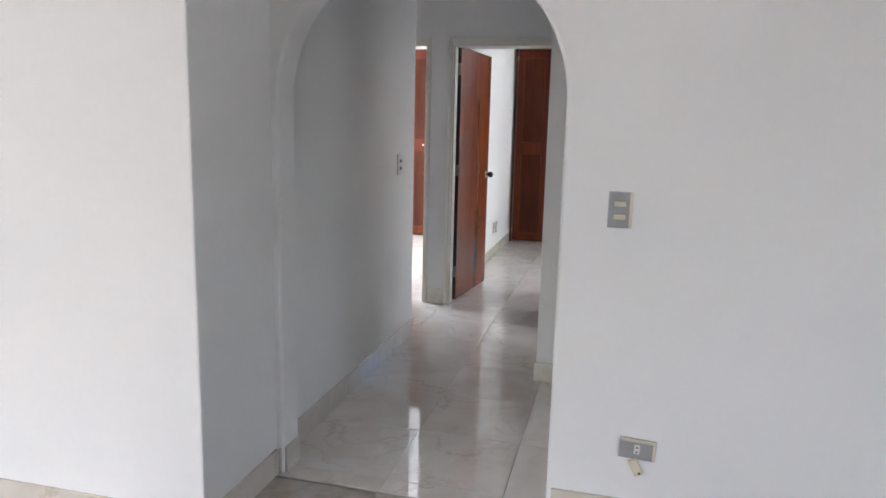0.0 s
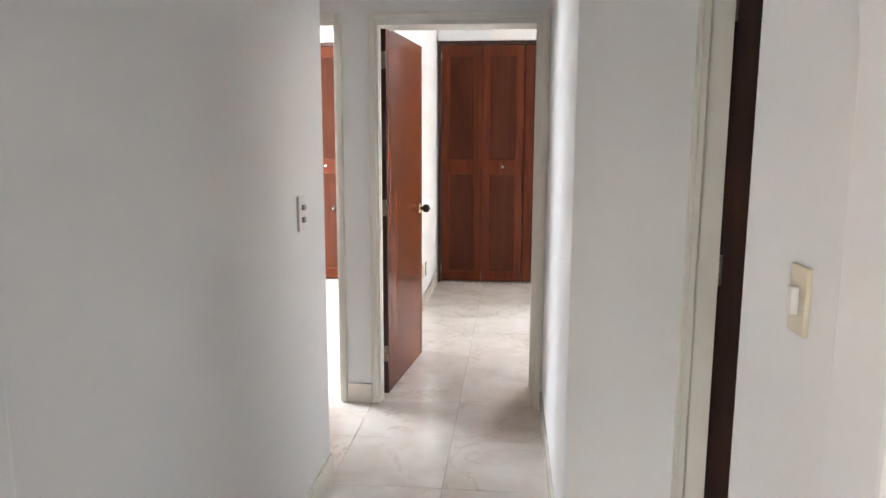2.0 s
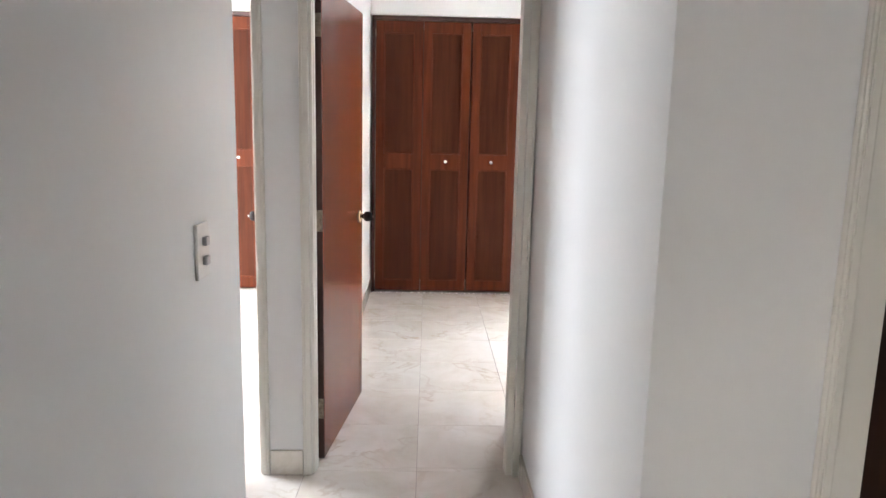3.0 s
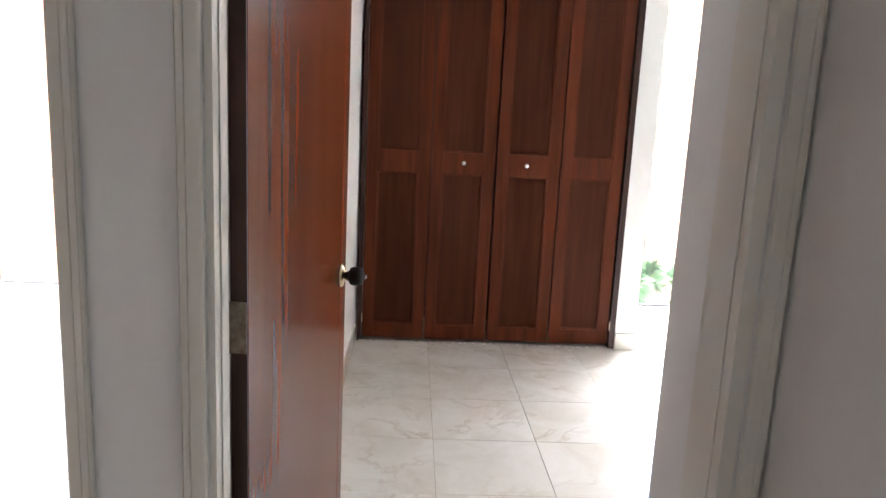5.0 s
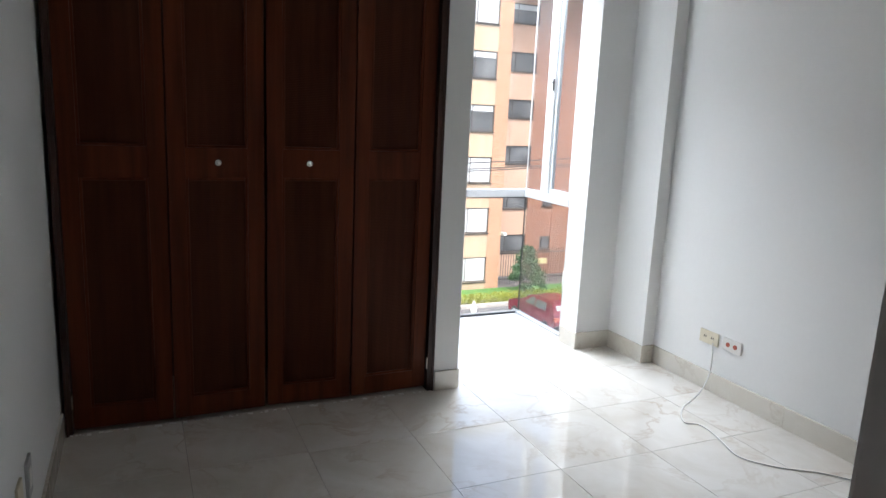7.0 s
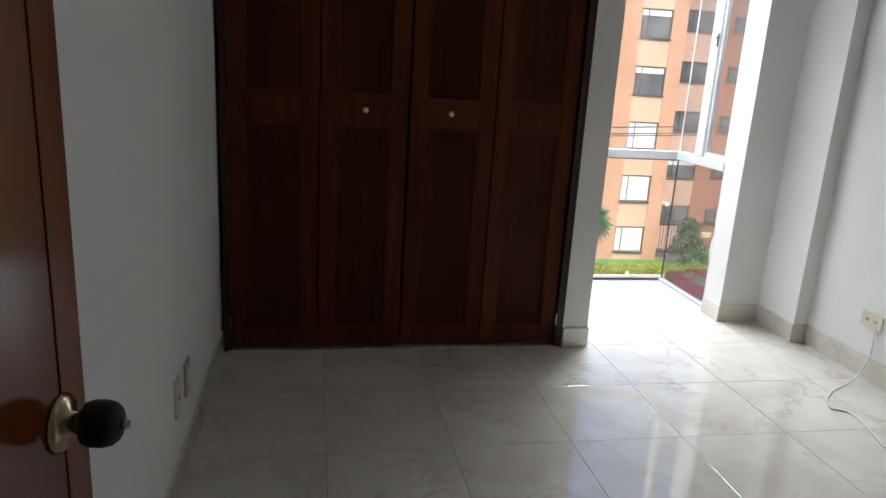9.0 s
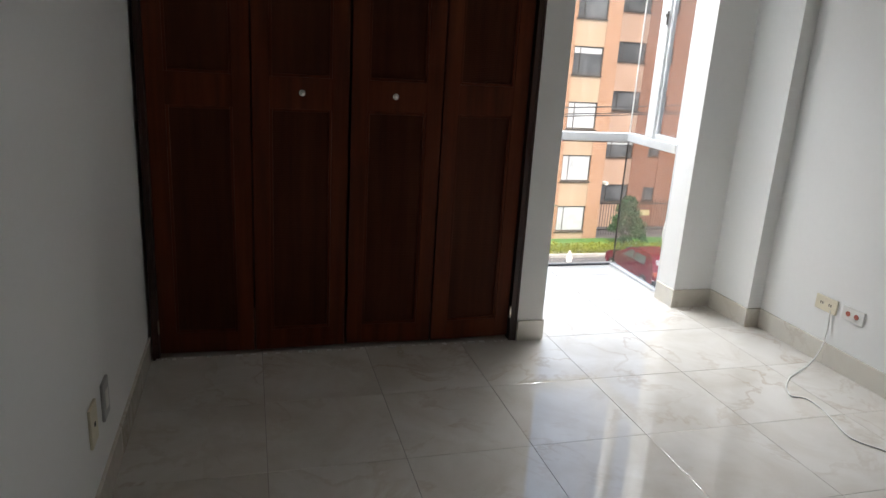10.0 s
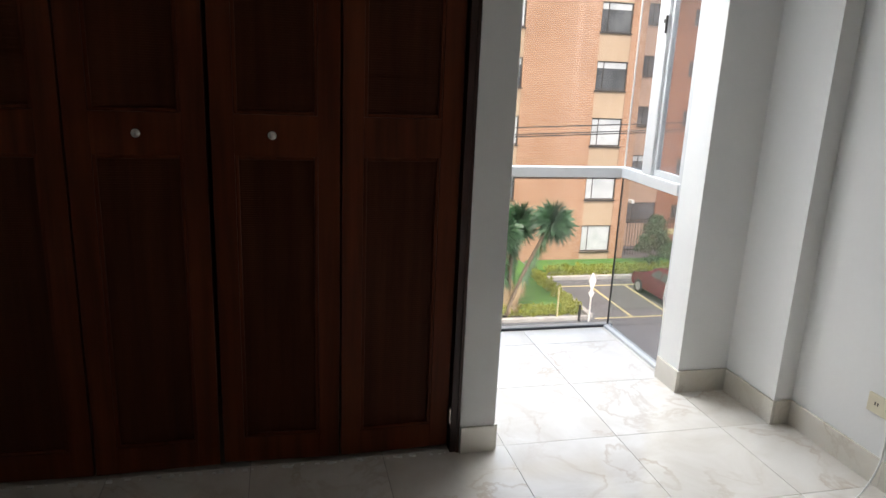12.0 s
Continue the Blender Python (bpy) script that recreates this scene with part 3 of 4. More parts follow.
# ---- closets ----
def closet(name, label, w, depth=0.6):
    """Four bifold leaves in a dark frame; local x 0..w, front at y = 0."""
    c = root(name, label, "closet")
    part("body", boxes(((0.0, 0.05, 0.0), (0.02, depth, 2.37)), ((w - 0.02, 0.05, 0.0), (w, depth, 2.37)), ((0.02, depth - 0.02, 0.0), (w - 0.02, depth, 2.37)), ((0.02, 0.05, 2.35), (w - 0.02, depth - 0.02, 2.37))), CLOSET_FRAME, c)
    part("side_frame", boxes(((0.0, -0.012, 0), (0.026, 0.05, 2.38)), ((0.0, -0.018, 0), (0.010, -0.012, 2.38)), bevel=0.002), CLOSET_FRAME, c)
    part("side_frame", boxes(((w - 0.034, -0.012, 0), (w, 0.05, 2.38)), ((w - 0.012, -0.018, 0), (w, -0.012, 2.38)), bevel=0.002), CLOSET_FRAME, c)
    part("top_frame", box((0.026, -0.012, 2.346), (w - 0.034, 0.05, 2.38), 0.002), CLOSET_FRAME, c)
    lw = (w - 0.07) / 4
    yin = (0.006, -0.006, 0.012, -0.004)
    for k in range(4):
        x0 = 0.030 + k * lw + (0.006 if k > 1 else 0.0)
        x1 = x0 + lw - 0.007
        dy = (yin[k], (-0.006, 0.004, -0.004, 0.010)[k])

        def slant(bm, x0=x0, x1=x1, dy=dy):
            for v in bm.verts:
                v.co.y += dy[0] + (dy[1] - dy[0]) * (v.co.x - x0) / (x1 - x0)
            return bm
        z0, z1 = 0.022, 2.340
        st = 0.070
        leaf = part("door", slant(box((x0 + 0.002, 0.022, z0), (x1 - 0.002, 0.030, z1))), CLOSET, c)
        for a, b in ((x0, x0 + st), (x1 - st, x1)):
            part("stile", slant(box((a, 0.0, z0), (b, 0.0215, z1), 0.0015)), CLOSET, leaf)
        for a, b in ((z0, 0.115), (1.105, 1.235), (2.245, z1)):
            part("rail", slant(box((x0 + st, 0.0006, a), (x1 - st, 0.0215, b))), CLOSET, leaf)
        for a, b in ((0.115, 1.105), (1.235, 2.245)):
            part("woven_panel", slant(box((x0 + st, 0.012, a), (x1 - st, 0.0215, b))), CLOSET_PANEL, leaf, "darker woven infill panel")
            xa, xb, q = x0 + st, x1 - st, 0.012
            part("bead", slant(boxes(((xa, 0.003, a), (xa + q, 0.012, b)), ((xb - q, 0.003, a), (xb, 0.012, b)), ((xa + q, 0.003, a), (xb - q, 0.012, a + q)), ((xa + q, 0.003, b - q), (xb - q, 0.012, b)), bevel=0.003)), CLOSET, leaf)
        if k in (1, 2):
            kx = (0.6425, 1.0425)[k - 1] * w / 1.707
            yk = dy[0] + (dy[1] - dy[0]) * (kx - x0) / (x1 - x0)
            m = Matrix.Translation((kx, yk, 1.173)) @ Matrix.Rotation(radians(90), 4, "X")
            part("knob", turned([(0.008, 0.0), (0.007, 0.008), (0.014, 0.014), (0.0155, 0.020), (0.013, 0.026), (0.005, 0.028)], m, 18), CHROME, leaf, "small round chrome knob", True)
        if k in (0, 3):
            hx = x0 - 0.004 if k == 0 else x1 + 0.001
            for z in (0.15, 2.24):
                part("hinge", box((hx, -0.010, z - 0.03), (hx + 0.005, 0.004, z + 0.03)), METAL, leaf, "small pale hinge")
    return c


closet("closet", "red-brown wooden closet with four bifold doors and woven panels", 1.692).matrix_world = Matrix.Translation((0.010, 0, 0))
oc = closet("closet", "red-brown wooden closet of the other bedroom", 1.62)
oc.matrix_world = Matrix.Translation((-1.744, 0, 0))

# ---- wall plates ----


def plate(name, label, category, m, w, h, mat):
    """A plate lying on a wall: local x across, z up, standing out to -y."""
    p = root(name, label, category)
    p.matrix_world = m
    part("cover", box((-w / 2, -0.009, -h / 2), (w / 2, 0.0, h / 2), 0.003), mat, p)
    return p


sw = plate("light_switch", "grey two-gang light switch with ivory rockers", "light switch", Matrix.Translation((1.307, ARCH_Y, 1.134)), 0.080, 0.121, GREY_PLATE)
part("trim", boxes(((0.030, -0.011, -0.06), (0.040, -0.009, 0.06))), IVORY, sw)
for z in (0.020, -0.024):
    part("rocker", box((-0.020, -0.017, z - 0.008), (0.018, -0.009, z + 0.008), 0.002), IVORY, sw, "ivory rocker")
ph = plate("phone_socket", "grey telephone wall socket with a loose ivory plug", "socket", Matrix.Translation((1.420, ARCH_Y, 0.300)) @ Matrix.Rotation(radians(3), 4, "Y"), 0.125, 0.075, GREY_PLATE)
part("trim", boxes(((-0.06, -0.012, 0.026), (0.06, -0.009, 0.036)), ((0.052, -0.012, -0.034), (0.06, -0.009, 0.026))), IVORY, ph)
part("jack", box((-0.012, -0.014, -0.016), (0.008, -0.009, 0.018), 0.002), WHITE_PLASTIC, ph)
for z in (0.008, -0.008):
    part("hole", cyl((-0.002, -0.0145, z), (-0.002, -0.016, z), 0.003, seg=10), HOLE, ph)
pl = thing("telephone_plug", box((-0.016, -0.022, -0.030), (0.016, -0.002, 0.030), 0.004), IVORY, "ivory telephone plug hanging below a wall socket", "plug")
pl.matrix_world = Matrix.Translation((1.418, ARCH_Y, 0.235)) @ Matrix.Rotation(radians(-28), 4, "Y")
part("slot", box((0.0, -0.024, -0.024), (0.008, -0.022, -0.018)), HOLE, pl)

sl = plate("light_switch", "white two-gang hallway light switch", "light switch", Matrix.Translation((-0.012, -4.515, 1.162)) @ Matrix.Rotation(radians(90), 4, "Z"), 0.078, 0.125, WHITE_PLASTIC)
for z in (0.022, -0.022):
    part("rocker", box((-0.012, -0.020, z - 0.010), (0.012, -0.009, z + 0.010), 0.003), GREY_PLATE, sl, "grey rocker")
sb = plate("light_switch", "ivory light switch beside the arch", "light switch", Matrix.Translation((1.205, -5.76, 1.165)) @ Matrix.Rotation(radians(-90), 4, "Z"), 0.066, 0.112, IVORY)
part("rocker", box((-0.010, -0.022, -0.024), (0.010, -0.009, 0.022), 0.003), WHITE_PLASTIC, sb)

o1 = plate("wall_outlet", "ivory double wall outlet with a white cable", "outlet", Matrix.Translation((3.155, -0.432, 0.291)) @ Matrix.Rotation(radians(-90), 4, "Z"), 0.132, 0.072, IVORY)
for x in (-0.026, 0.026):
    part("slot", box((x - 0.008, -0.0105, -0.004), (x - 0.004, -0.009, 0.008)), HOLE, o1)
    part("slot", box((x + 0.004, -0.0105, -0.004), (x + 0.008, -0.009, 0.008)), HOLE, o1)
o2 = plate("wall_outlet", "white wall outlet with red sockets", "outlet", Matrix.Translation((3.155, -0.592, 0.294)) @ Matrix.Rotation(radians(-90), 4, "Z"), 0.122, 0.066, WHITE_PLASTIC)
for x in (-0.024, 0.024):
    part("socket_face", cyl((x, -0.009, 0.0), (x, -0.012, 0.0), 0.0125, seg=18), RED_PLASTIC, o2, "red socket face")
o3 = plate("wall_outlet", "ivory wall outlet above the skirting", "outlet", Matrix.Translation((-0.006, -1.10, 0.318)) @ Matrix.Rotation(radians(90), 4, "Z"), 0.078, 0.120, IVORY)
part("slot", box((-0.006, -0.0105, -0.006), (0.006, -0.009, 0.006)), HOLE, o3)
o4 = plate("wall_outlet", "grey metal wall outlet above the skirting", "outlet", Matrix.Translation((-0.006, -0.93, 0.308)) @ Matrix.Rotation(radians(90), 4, "Z"), 0.080, 0.120, GREY_PLATE)
part("socket_face", box((-0.018, -0.011, -0.03), (0.018, -0.009, 0.03), 0.002), WHITE_PLASTIC, o4)

tube("loose_cable", [(3.146, -0.465, 0.27), (3.125, -0.49, 0.12), (3.03, -0.53, 0.03), (2.91, -0.575, 0.004), (2.842, -0.612, 0.004), (2.756, -0.692, 0.004), (2.717, -0.764, 0.004),
                     (2.766, -0.797, 0.004), (2.767, -0.875, 0.004), (2.738, -0.974, 0.004), (2.70, -1.09, 0.004), (2.72, -1.16, 0.004), (2.80, -1.25, 0.004), (2.93, -1.34, 0.004), (3.02, -1.45, 0.004)], 0.0035, WHITE_PLASTIC, None, "thin white cable trailing across the tiles", "cable")
tube("window_cord", [(2.845, 0.55, 0.46), (2.835, 0.545, 0.38), (2.845, 0.54, 0.30), (2.838, 0.53, 0.20)], 0.004, WHITE_PLASTIC, None, "short white wire hanging by the window", "cable")


rc = random.Random(11)
bm = bmesh.new()
for k in range(70):
    x = rc.uniform(0.03, 1.68)
    y = -0.006 - 0.012 * rc.random()
    a = rc.uniform(0.002, 0.006)
    add_box(bm, (x - a * rc.uniform(0.6, 2.5), y - a, 0.0), (x + a, y + a, a * rc.uniform(0.5, 1.2)))
thing("filler_crumbs", bm, WHITE_PLASTIC, "white filler crumbs along the closet base", "debris", kind="stuff")

# ---- skirting ----
def skirting(name, label, runs):
    """runs: (x0, y0, x1, y1, nx, ny): a strip of skirting tiles along a wall face, standing out along (nx, ny)."""
    sk = tagged(root(name, label, "skirting"), kind="structure")
    cache = {}
    for x0, y0, x1, y1, nx, ny in runs:
        d = Vector((x1 - x0, y1 - y0, 0))
        total = d.length
        d.normalize()
        s = 0.0
        while s < total - 1e-3:
            ln = min(S, total - s)
            key = round(ln, 3)
            if key not in cache:
                cache[key] = mesh_of("skirting_tile", box((0.0006, -0.0115, 0.0), (ln - 0.0006, 0.0, 0.106), 0.002), BASE)
            ob = new("skirting_tile", cache[key])
            ob.parent = sk
            n = Vector((nx, ny, 0))
            ax = d if d.cross(-n).z > 0 else -d
            p = Vector((x0, y0, 0)) + d * (s if ax == d else s + ln)
            ob.matrix_world = Matrix((( ax.x, -n.x, 0, p.x), (ax.y, -n.y, 0, p.y), (0, 0, 1, p.z), (0, 0, 0, 1)))
            s += ln
    return sk


skirting("baseboard_bedroom", "cream marble tile skirting", [
    (-0.006, -3.13, -0.006, 0.0, 1, 0), (1.7035, -0.016, 1.838, -0.016, 0, -1), (1.838, -0.016, 1.838, 1.10, 1, 0), (2.82, 0.33, 3.07, 0.33, 0, -1), (2.82, 0.50, 2.82, 0.318, -1, 0),
    (3.07, 0.318, 3.07, -0.011, -1, 0), (3.07, 0.0, 3.155, 0.0, 0, -1), (3.155, -0.012, 3.155, -2.70, -1, 0), (0.980, -3.12, 0.980, -2.715, -1, 0), (0.969, -2.715, 3.15, -2.715, 0, 1)])
skirting("baseboard_hall", "cream marble tile skirting of the hallway", [
    (-0.012, -6.07, -0.012, -4.19, 1, 0), (-0.001, -4.19, -3.0, -4.19, 0, 1), (0.903, -4.84, 1.242, -4.84, 0, -1), (0.915, -4.84, 0.915, -3.352, -1, 0), (-0.139, DW0, -0.003, DW0, 0, -1),
    (1.205, -6.07, 1.205, -5.47, -1, 0), (1.1935, -5.47, 4.0, -5.47, 0, 1), (-3.1, DW0, -1.022, DW0, 0, -1), (AX0, -6.20, AX0, -6.082, 1, 0)])
skirting("baseboard_living", "cream marble tile skirting of the living room", [
    (-2.9, -6.715, 0.035, -6.715, 0, -1), (0.035, -6.7265, 0.035, -6.2205, 1, 0), (0.0465, ARCH_Y, 0.056, ARCH_Y, 0, -1), (1.13, ARCH_Y, 4.0, ARCH_Y, 0, -1)])
skirting("baseboard_other_bedroom", "cream marble tile skirting of the other bedroom", [(-1.744, -0.016, -1.87, -0.016, 0, -1), (-0.12, -3.13, -0.12, 0.0, -1, 0)])

# ---- outdoors ----
G = -7.55
thing("ground", box((-400, -400, G - 0.3), (400, 400, G)), ASPHALT, "grey asphalt parking area and street", "ground", kind="structure")
lawn = thing("lawn", boxes(((-40, 21.0, G), (12.1, 27.9, G + 0.14)), ((12.4, 26.3, G), (60, 27.9, G + 0.12))), GRASS, "green lawn in front of the brick building", "lawn", kind="structure")
thing("kerb", boxes(((12.2, 25.0, G), (60, 25.25, G + 0.16)), ((-40, 20.2, G), (12.3, 20.4, G + 0.14)), ((12.25, 20.4, G), (12.45, 25.0, G + 0.15)), bevel=0.02), CONCRETE, "grey concrete kerb along the lawn", "kerb", kind="structure")


def scatter_leaves(bm, rnd, centre, size, count, leaf, shell=0.55):
    """Small bent leaves scattered through a rounded body."""
    for _ in range(count):
        d = Vector((rnd.gauss(0, 1), rnd.gauss(0, 1), rnd.gauss(0, 1))).normalized() * rnd.uniform(shell, 1.0)
        p = Vector(centre) + Vector((d.x * size[0], d.y * size[1], d.z * size[2]))
        q = Euler((rnd.uniform(0, 6), rnd.uniform(0, 6), rnd.uniform(0, 6))).to_matrix()
        s = leaf * rnd.uniform(0.6, 1.3)
        vs = [bm.verts.new(p + q @ Vector(c) * s) for c in ((-0.5, 0, 0), (0, -0.3, 0.12), (0.5, 0, 0), (0, 0.3, 0.12))]
        bm.faces.new(vs)


rnd = random.Random(5)
bm = bmesh.new()
for k in range(46):
    scatter_leaves(bm, rnd, (12.7 + k * 0.26, 25.65 + rnd.uniform(-0.1, 0.1), G + 0.25), (0.3, 0.35, rnd.uniform(0.26, 0.4)), 90, 0.13)
for k in range(24):
    scatter_leaves(bm, rnd, (11.95 + rnd.uniform(-0.1, 0.1), 20.9 + k * 0.21, G + 0.25), (0.32, 0.28, rnd.uniform(0.22, 0.34)), 80, 0.12)
for k in range(26):
    scatter_leaves(bm, rnd, (7.6 + k * 0.17, 20.85 + rnd.uniform(-0.1, 0.1), G + 0.22), (0.3, 0.3, rnd.uniform(0.2, 0.32)), 60, 0.12)
thing("hedge", bm, HEDGE, "low clipped yellow-green hedge along the lawn", "hedge", kind="stuff")

for a, b in (((12.5, 24.1), (22, 24.22)), ((13.98, 20.35), (14.1, 24.1)), ((15.62, 20.35), (15.74, 24.1)), ((17.7, 20.35), (17.82, 24.1)), ((12.5, 20.25), (22, 20.35))):
    thing("parking_line", box((a[0], a[1], G + 0.001), (b[0], b[1], G + 0.006)), YELLOW, "worn yellow painted parking bay line", "road marking", "parking lines", "structure")


def yucca(name, base, heads, label):
    y = root(name, label, "tree")
    r = random.Random(9)
    for i, (hx, hy, hz, rad) in enumerate(heads):
        top = Vector((hx, hy, hz))
        b = Vector(base) + Vector((0.15 * i, 0.1 * i, 0))
        mid = b.lerp(top, 0.5) + Vector((-0.15, 0, -0.1))
        tube("trunk", [b, mid, top], 0.085, BARK, y)
        bm = bmesh.new()
        skirt, hanging = bmesh.new(), bmesh.new()
        for k in range(620):
            d = Vector((r.gauss(0, 1), r.gauss(0, 1), r.gauss(0.12, 0.95))).normalized()
            ln = rad * r.uniform(0.75, 1.1)
            w = d.orthogonal().normalized() * 0.045
            o = top + Vector((0, 0, -0.25 * r.random()))
            tip = o + d * ln + Vector((0, 0, -0.12 * ln))
            vs = [bm.verts.new(p) for p in (o - w * 0.7, o + w * 0.7, o + d * ln * 0.55 + w, tip, o + d * ln * 0.55 - w)]
            bm.faces.new(vs)
        part("crown", bm, YUCCA, y, "spiky dark green leaf rosette")
        for k in range(900):
            t = r.uniform(0.12, 0.99)
            o = (b.lerp(mid, t * 2) if t < 0.5 else mid.lerp(top, t * 2 - 1))
            a = r.uniform(0, 6.28)
            d = Vector((math.cos(a) * 0.8, math.sin(a) * 0.8, -1)).normalized()
            ln = r.uniform(0.28, 0.6)
            w = Vector((-math.sin(a), math.cos(a), 0)) * 0.045
            body = hanging if t > 0.42 else skirt
            body.faces.new([body.verts.new(p) for p in (o - w, o + w, o + d * ln)])
        part("hanging_leaves", hanging, LEAF, y, "drooping dark green leaves under the crown")
        part("dry_leaves", skirt, STRAW, y, "hanging dry straw-coloured leaves")
    return y


yucca("yucca", (9.1, 20.75, G + 0.1), ((11.05, 21.6, G + 3.6, 0.95), (10.05, 22.6, G + 3.4, 0.9), (9.15, 21.8, G + 3.05, 0.9)), "yucca with spiky green heads and shaggy dry trunk")

tree = root("garden_tree", "small dense green conical tree on the lawn", "tree")
tube("trunk", [(18.3, 26.5, G), (18.3, 26.5, G + 0.7)], 0.07, BARK, tree)
bm = bmesh.new()
rt = random.Random(3)
for k in range(60):
    h = rt.random()
    rr = 1.05 * (1 - h) ** 0.7 * rt.uniform(0.6, 1.05)
    a = rt.uniform(0, 6.28)
    scatter_leaves(bm, rt, (18.3 + rr * math.cos(a), 26.5 + rr * math.sin(a), G + 0.55 + h * 1.9), (0.3, 0.3, 0.25), 70, 0.13, 0.2)
part("crown", bm, LEAF, tree)


# ---- brick apartment building ----
apartment = root("apartment_building", "orange brick apartment building with beige window columns", "building")
FY = 28.0
TOP = G + 6 * 2.57 + 0.8
ROWS = [(-7.07 + 2.57 * k, -5.77 + 2.57 * k) for k in range(6)]


def facade(x_from, x_to, y, openings, mat, parent, thick=0.3):
    """Brick piers facing -y from ground to roof, with columns of windows (x0, x1) left open between them."""
    x = x_from
    for a, b in [*openings, (x_to, x_to)]:
        part("brick_pier", box((x, y, G), (a, y + thick, TOP)), mat, parent)
        x = b


def window_column(a, b, y, rows, mat, parent, panes, rnd):
    z = G
    for lo, hi in [*rows, (TOP, TOP)]:
        part("spandrel", box((a, y + 0.02, z), (b, y + 0.3, lo)), mat, parent)
        z = hi
    for k, (lo, hi) in enumerate(rows):
        w = part("window", boxes(((a, y + 0.06, lo), (a + 0.05, y + 0.13, hi)), ((b - 0.05, y + 0.06, lo), (b, y + 0.13, hi)), ((a + 0.05, y + 0.06, lo), (b - 0.05, y + 0.13, lo + 0.05)),
                                 ((a + 0.05, y + 0.06, hi - 0.05), (b - 0.05, y + 0.13, hi)), ((a + (b - a) * 0.22, y + 0.06, lo + 0.05), (a + (b - a) * 0.22 + 0.04, y + 0.13, hi - 0.05)), ((a - 0.05, y - 0.04, lo - 0.06), (b + 0.05, y + 0.02, lo))), FAR_FRAME, parent)
        kind = panes[k % len(panes)]
        part("pane", box((a + 0.05, y + 0.09, lo + 0.05), (b - 0.05, y + 0.10, hi - 0.05)), FAR_GLASS, w)
        if kind == "full":
            part("curtain", box((a + 0.06, y + 0.075, lo + 0.06), (b - 0.06, y + 0.085, hi - 0.06)), BLIND_AND_GLARE, w, "drawn white curtain")
        elif kind == "top":
            part("blind", box((a + 0.06, y + 0.075, hi - 0.32), (b - 0.06, y + 0.085, hi - 0.06)), BLIND_AND_GLARE, w, "half-raised white blind")


rb = random.Random(2)
facade(-30, 17.5, FY, [(9.98, 11.63), (15.2, 16.74)], BRICK, apartment)
window_column(15.2, 16.74, FY, ROWS, BEIGE, apartment, ("full", "full", "full", "top", "top", "full"), rb)
window_column(9.98, 11.63, FY, ROWS, BEIGE, apartment, ("full", "top", "full", "top"), rb)
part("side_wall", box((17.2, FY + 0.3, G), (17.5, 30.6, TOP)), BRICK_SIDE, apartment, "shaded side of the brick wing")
RROWS = [(-6.15 + 2.5 * k, -5.15 + 2.5 * k) for k in range(6)]
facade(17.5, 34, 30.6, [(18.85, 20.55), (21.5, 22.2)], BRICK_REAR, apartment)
window_column(18.85, 20.55, 30.6, RROWS, TAUPE, apartment, ("none", "top", "none", "none"), rb)
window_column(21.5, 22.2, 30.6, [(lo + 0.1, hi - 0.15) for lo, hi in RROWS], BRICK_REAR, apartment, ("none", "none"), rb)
part("roof", box((-30, FY, TOP), (34, 36, TOP + 0.3)), CONCRETE, apartment)
lampf = thing("floodlight", boxes(((17.505, 28.2, -4.62), (17.7, 28.3, -4.52)), ((17.65, 27.9, -4.67), (17.8, 28.3, -4.52)), bevel=0.01), WHITE_PLASTIC, "small white floodlight on the building corner", "lamp")

fence = root("iron_fence", "black iron bar fence before the building", "fence")
fx0, fx1, fy = 17.65, 26.0, 28.6
part("rail", box((fx0, fy - 0.02, G + 1.75), (fx1, fy + 0.02, G + 1.81)), IRON, fence)
part("rail", box((fx0, fy - 0.02, G + 0.35), (fx1, fy + 0.02, G + 0.41)), IRON, fence)
bar_mesh = mesh_of("bar", box((-0.012, -0.012, 0), (0.012, 0.012, 1.9)), IRON)
for k in range(int((fx1 - fx0) / 0.15)):
    b = new("bar", bar_mesh)
    b.parent = fence
    b.location = (fx0 + 0.15 * k, fy, G + 0.1)
thing("yellow_sign", box((20.2, 28.5, G + 1.15), (20.75, 28.54, G + 1.45), 0.01), YELLOW, "small yellow sign on the iron fence", "sign")


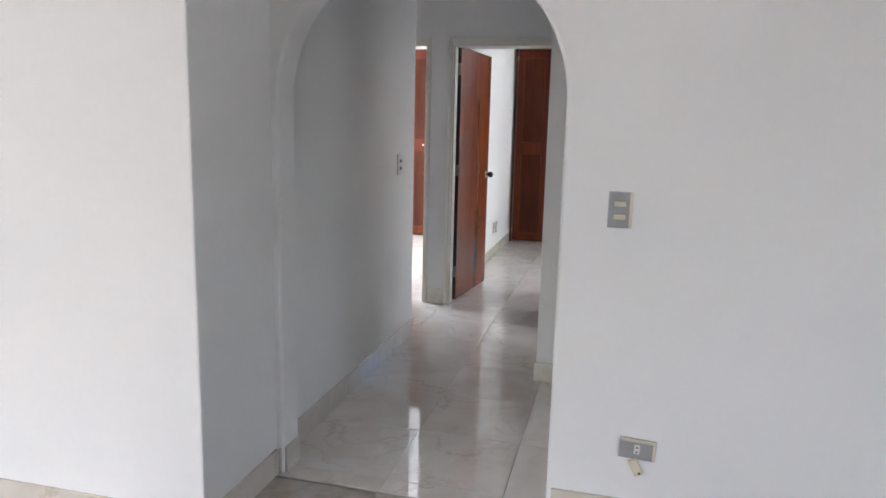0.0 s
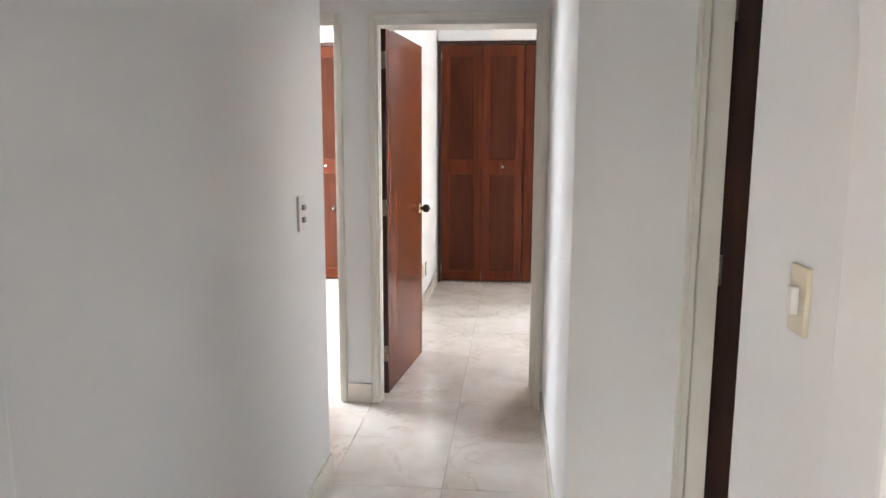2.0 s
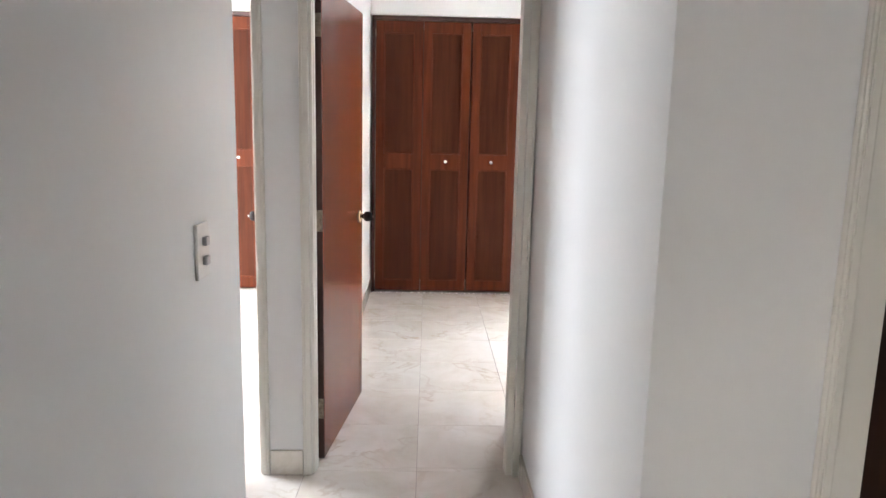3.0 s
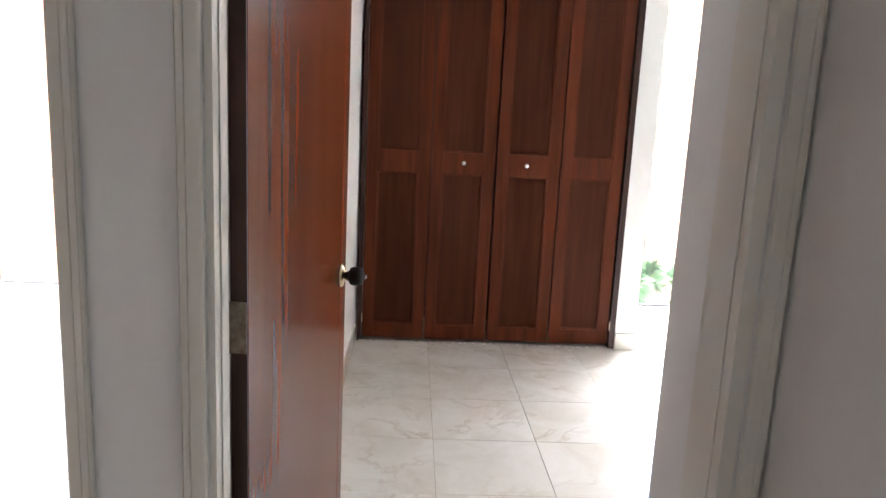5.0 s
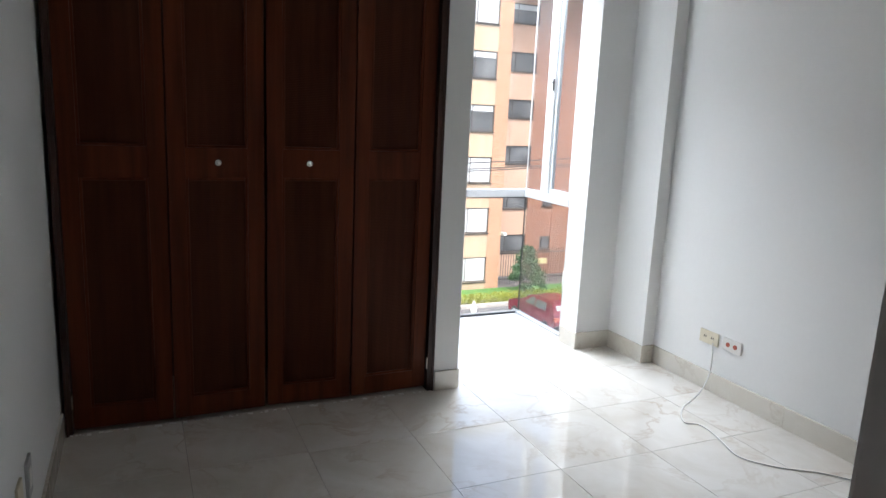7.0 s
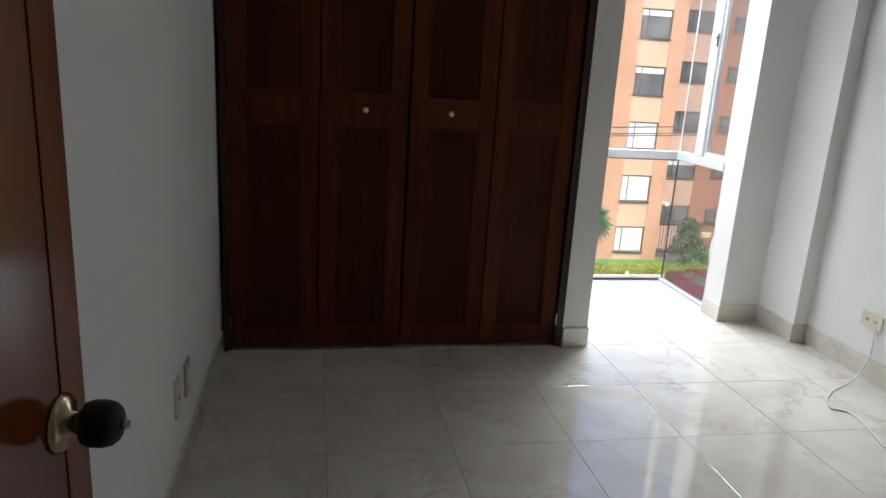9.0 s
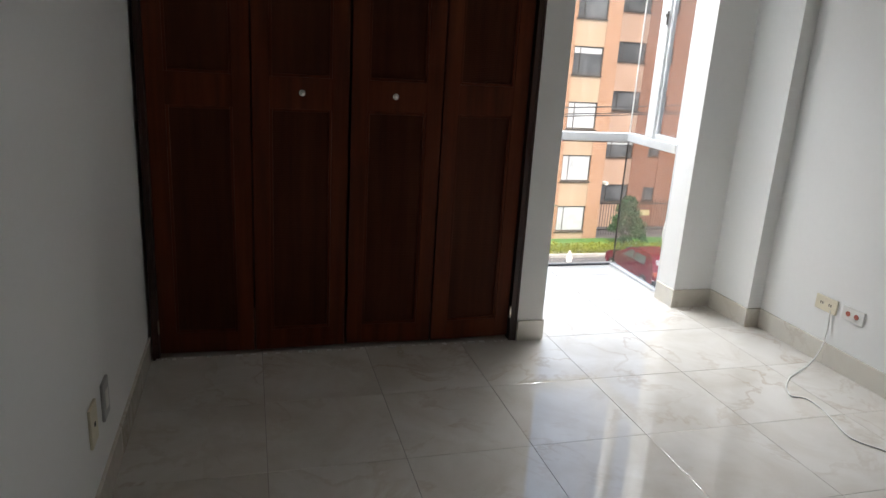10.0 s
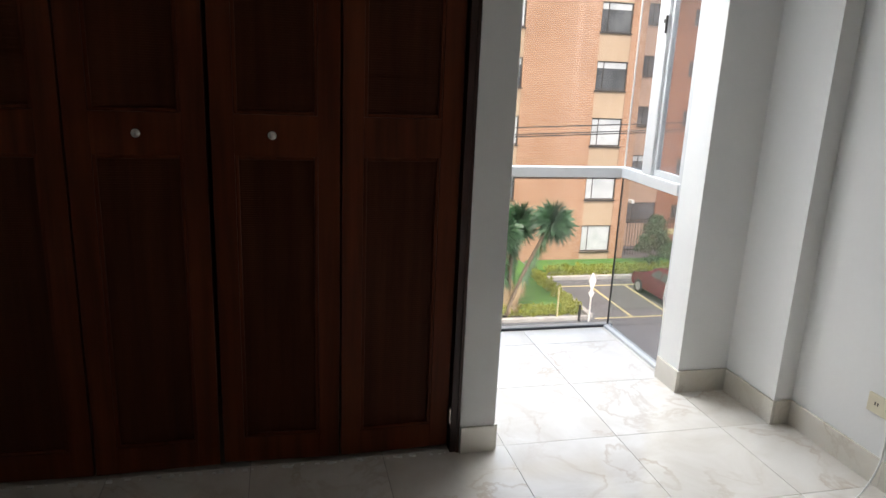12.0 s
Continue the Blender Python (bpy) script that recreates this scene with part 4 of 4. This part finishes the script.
def car(name, label, m, paint, windows):
    """A hatchback: local x along its length (nose at +x), z up from the road."""
    c = root(name, label, "car")
    c.matrix_world = m
    prof = [(-1.85, 0.35), (-1.88, 0.62), (-1.80, 0.92), (-1.45, 1.36), (-1.2, 1.42), (-0.1, 1.42), (0.25, 1.34), (0.85, 0.95), (1.55, 0.84), (1.82, 0.70), (1.86, 0.42), (1.80, 0.25), (-1.78, 0.25)]
    bm = bmesh.new()
    sides = [[bm.verts.new((x, s * (0.80 if z < 1.0 else 0.80 - (z - 0.95) * 0.42), z)) for x, z in prof] for s in (-1, 1)]
    bm.faces.new(sides[0])
    bm.faces.new(sides[1][::-1])
    for k in range(len(prof)):
        j = (k + 1) % len(prof)
        bm.faces.new((sides[0][k], sides[1][k], sides[1][j], sides[0][j]))
    bmesh.ops.bevel(bm, geom=list(bm.edges), offset=0.045, segments=2, affect="EDGES")
    part("body", bm, paint, c, smooth=False)
    for s in (-1, 1):
        for a, b in ((-1.15, -0.32), (-0.24, 0.45)):
            bm = bmesh.new()
            tx = -0.05 if b > 0 else 0.0
            q = [(a, 0.99), (b, 0.99), (b - (0.36 if b > 0 else 0.0), 1.30), (a + (0.12 if b < 0 else 0.0), 1.30)]
            vs = [bm.verts.new((x, s * (0.806 - (z - 0.95) * 0.42), z)) for x, z in q] + [bm.verts.new((x, s * (0.79 - (z - 0.95) * 0.42), z)) for x, z in q]
            for f in ((0, 1, 2, 3), (7, 6, 5, 4), (0, 4, 5, 1), (1, 5, 6, 2), (2, 6, 7, 3), (3, 7, 4, 0)):
                bm.faces.new([vs[i] for i in f])
            part("side_window", bm, FAR_GLASS, c)
    part("rear_window", boxes(((-1.66, -0.55, 1.02), (-1.56, 0.55, 1.30))), windows, c)
    part("windscreen", boxes(((0.52, -0.58, 1.0), (0.60, 0.58, 1.24))), FAR_GLASS, c)
    part("bumper", boxes(((-1.95, -0.78, 0.32), (-1.80, 0.78, 0.52)), bevel=0.03), RUBBER, c)
    part("licence_plate", box((-1.965, -0.18, 0.55), (-1.87, 0.18, 0.68)), YELLOW, c)
    for s in (-1, 1):
        part("tail_light", box((-1.89, s * 0.55, 0.70), (-1.78, s * 0.78, 0.86)), RED_PLASTIC, c)
        for x in (-1.2, 1.2):
            w = part("wheel", cyl((x, s * 0.66, 0.29), (x, s * 0.83, 0.29), 0.29, seg=24), RUBBER, c)
            part("rim", cyl((x, s * 0.83, 0.29), (x, s * 0.842, 0.29), 0.18, seg=18), GREY_PLATE, w)
    return c


# rear glass gets a flat white in place of its bright reflection
car("parked_car", "dark red hatchback parked at the kerb", Matrix.Translation((16.62, 21.95, G)) @ Matrix.Rotation(radians(92), 4, "Z"), CAR_PAINT, BLIND_AND_GLARE)

pole = root("white_pole", "white pole with a torn white plastic sheet", "pole")
part("post", cyl((12.12, 20.05, G), (12.12, 20.05, G + 1.45), 0.03, seg=10), WHITE_PLASTIC, pole)
bm = bmesh.new()
for z0, z1, w0, w1 in ((0.95, 1.13, 0.03, 0.12), (1.13, 1.31, 0.08, 0.03), (1.28, 1.58, 0.04, 0.14), (1.58, 1.88, 0.14, 0.02)):
    vs = [bm.verts.new((12.12 + sx * w, 20.05 + sy * 0.03, G + z)) for z, w in ((z0, w0), (z1, w1)) for sx, sy in ((-1, -1), (1, -1), (1, 1), (-1, 1))]
    for q in ((0, 1, 5, 4), (1, 2, 6, 5), (2, 3, 7, 6), (3, 0, 4, 7), (0, 3, 2, 1), (4, 5, 6, 7)):
        bm.faces.new([vs[i] for i in q])
part("plastic_sheet", bm, WHITE_PLASTIC, pole)
thing("marker_post", cyl((10.95, 20.3, G + 0.1), (10.95, 20.3, G + 1.3), 0.03, seg=10), YELLOW, "thin pale yellow marker post", "post")
thing("bollard", cyl((11.75, 20.1, G), (11.75, 20.1, G + 0.65), 0.045, seg=12), IRON, "short dark metal bollard", "bollard")

for k, z0 in enumerate((0.02, -0.17, -0.25)):
    tube("overhead_cable", [(-12, 14 + 0.2 * k, z0 - 0.6), (0, 14 + 0.2 * k, z0 - 0.3), (6.5, 14 + 0.2 * k, z0), (14, 14 + 0.2 * k, z0 + 0.4), (26, 14 + 0.2 * k, z0 + 1.2)], 0.014, CABLE, None, "black overhead cable across the street", "cable")

# ---- floor tiles ----
for name, (slab, a, b) in FLOORS.items():
    cache = {}
    gx = S
    k0, k1 = math.floor(a[0] / gx), math.ceil(b[0] / gx)
    j0, j1 = math.floor((a[1] - 0.005) / gx), math.ceil((b[1] - 0.005) / gx)
    for k in range(k0, k1):
        for j in range(j0, j1):
            bay_row = j * gx + 0.005 > 0.4
            x0, x1 = max(k * gx, -2.93 if bay_row and a[0] < -2.93 else a[0]), min((k + 1) * gx, 2.90 if bay_row and b[0] > 2.90 else b[0])
            y0, y1 = max(j * gx + 0.005, a[1]), min((j + 1) * gx + 0.005, b[1])
            if x1 - x0 < 0.02 or y1 - y0 < 0.02:
                continue
            key = (round(x1 - x0, 4), round(y1 - y0, 4))
            if key not in cache:
                cache[key] = mesh_of("floor_tile", box((-key[0] / 2 + 0.0010, -key[1] / 2 + 0.0010, -0.02), (key[0] / 2 - 0.0010, key[1] / 2 - 0.0010, 0.0), 0.0006), SHADED_TILE if name == "floor_living" else TILE)
            ob = new("floor_tile", cache[key])
            ob.parent = slab
            ob.location = ((x0 + x1) / 2, (y0 + y1) / 2, 0.0)
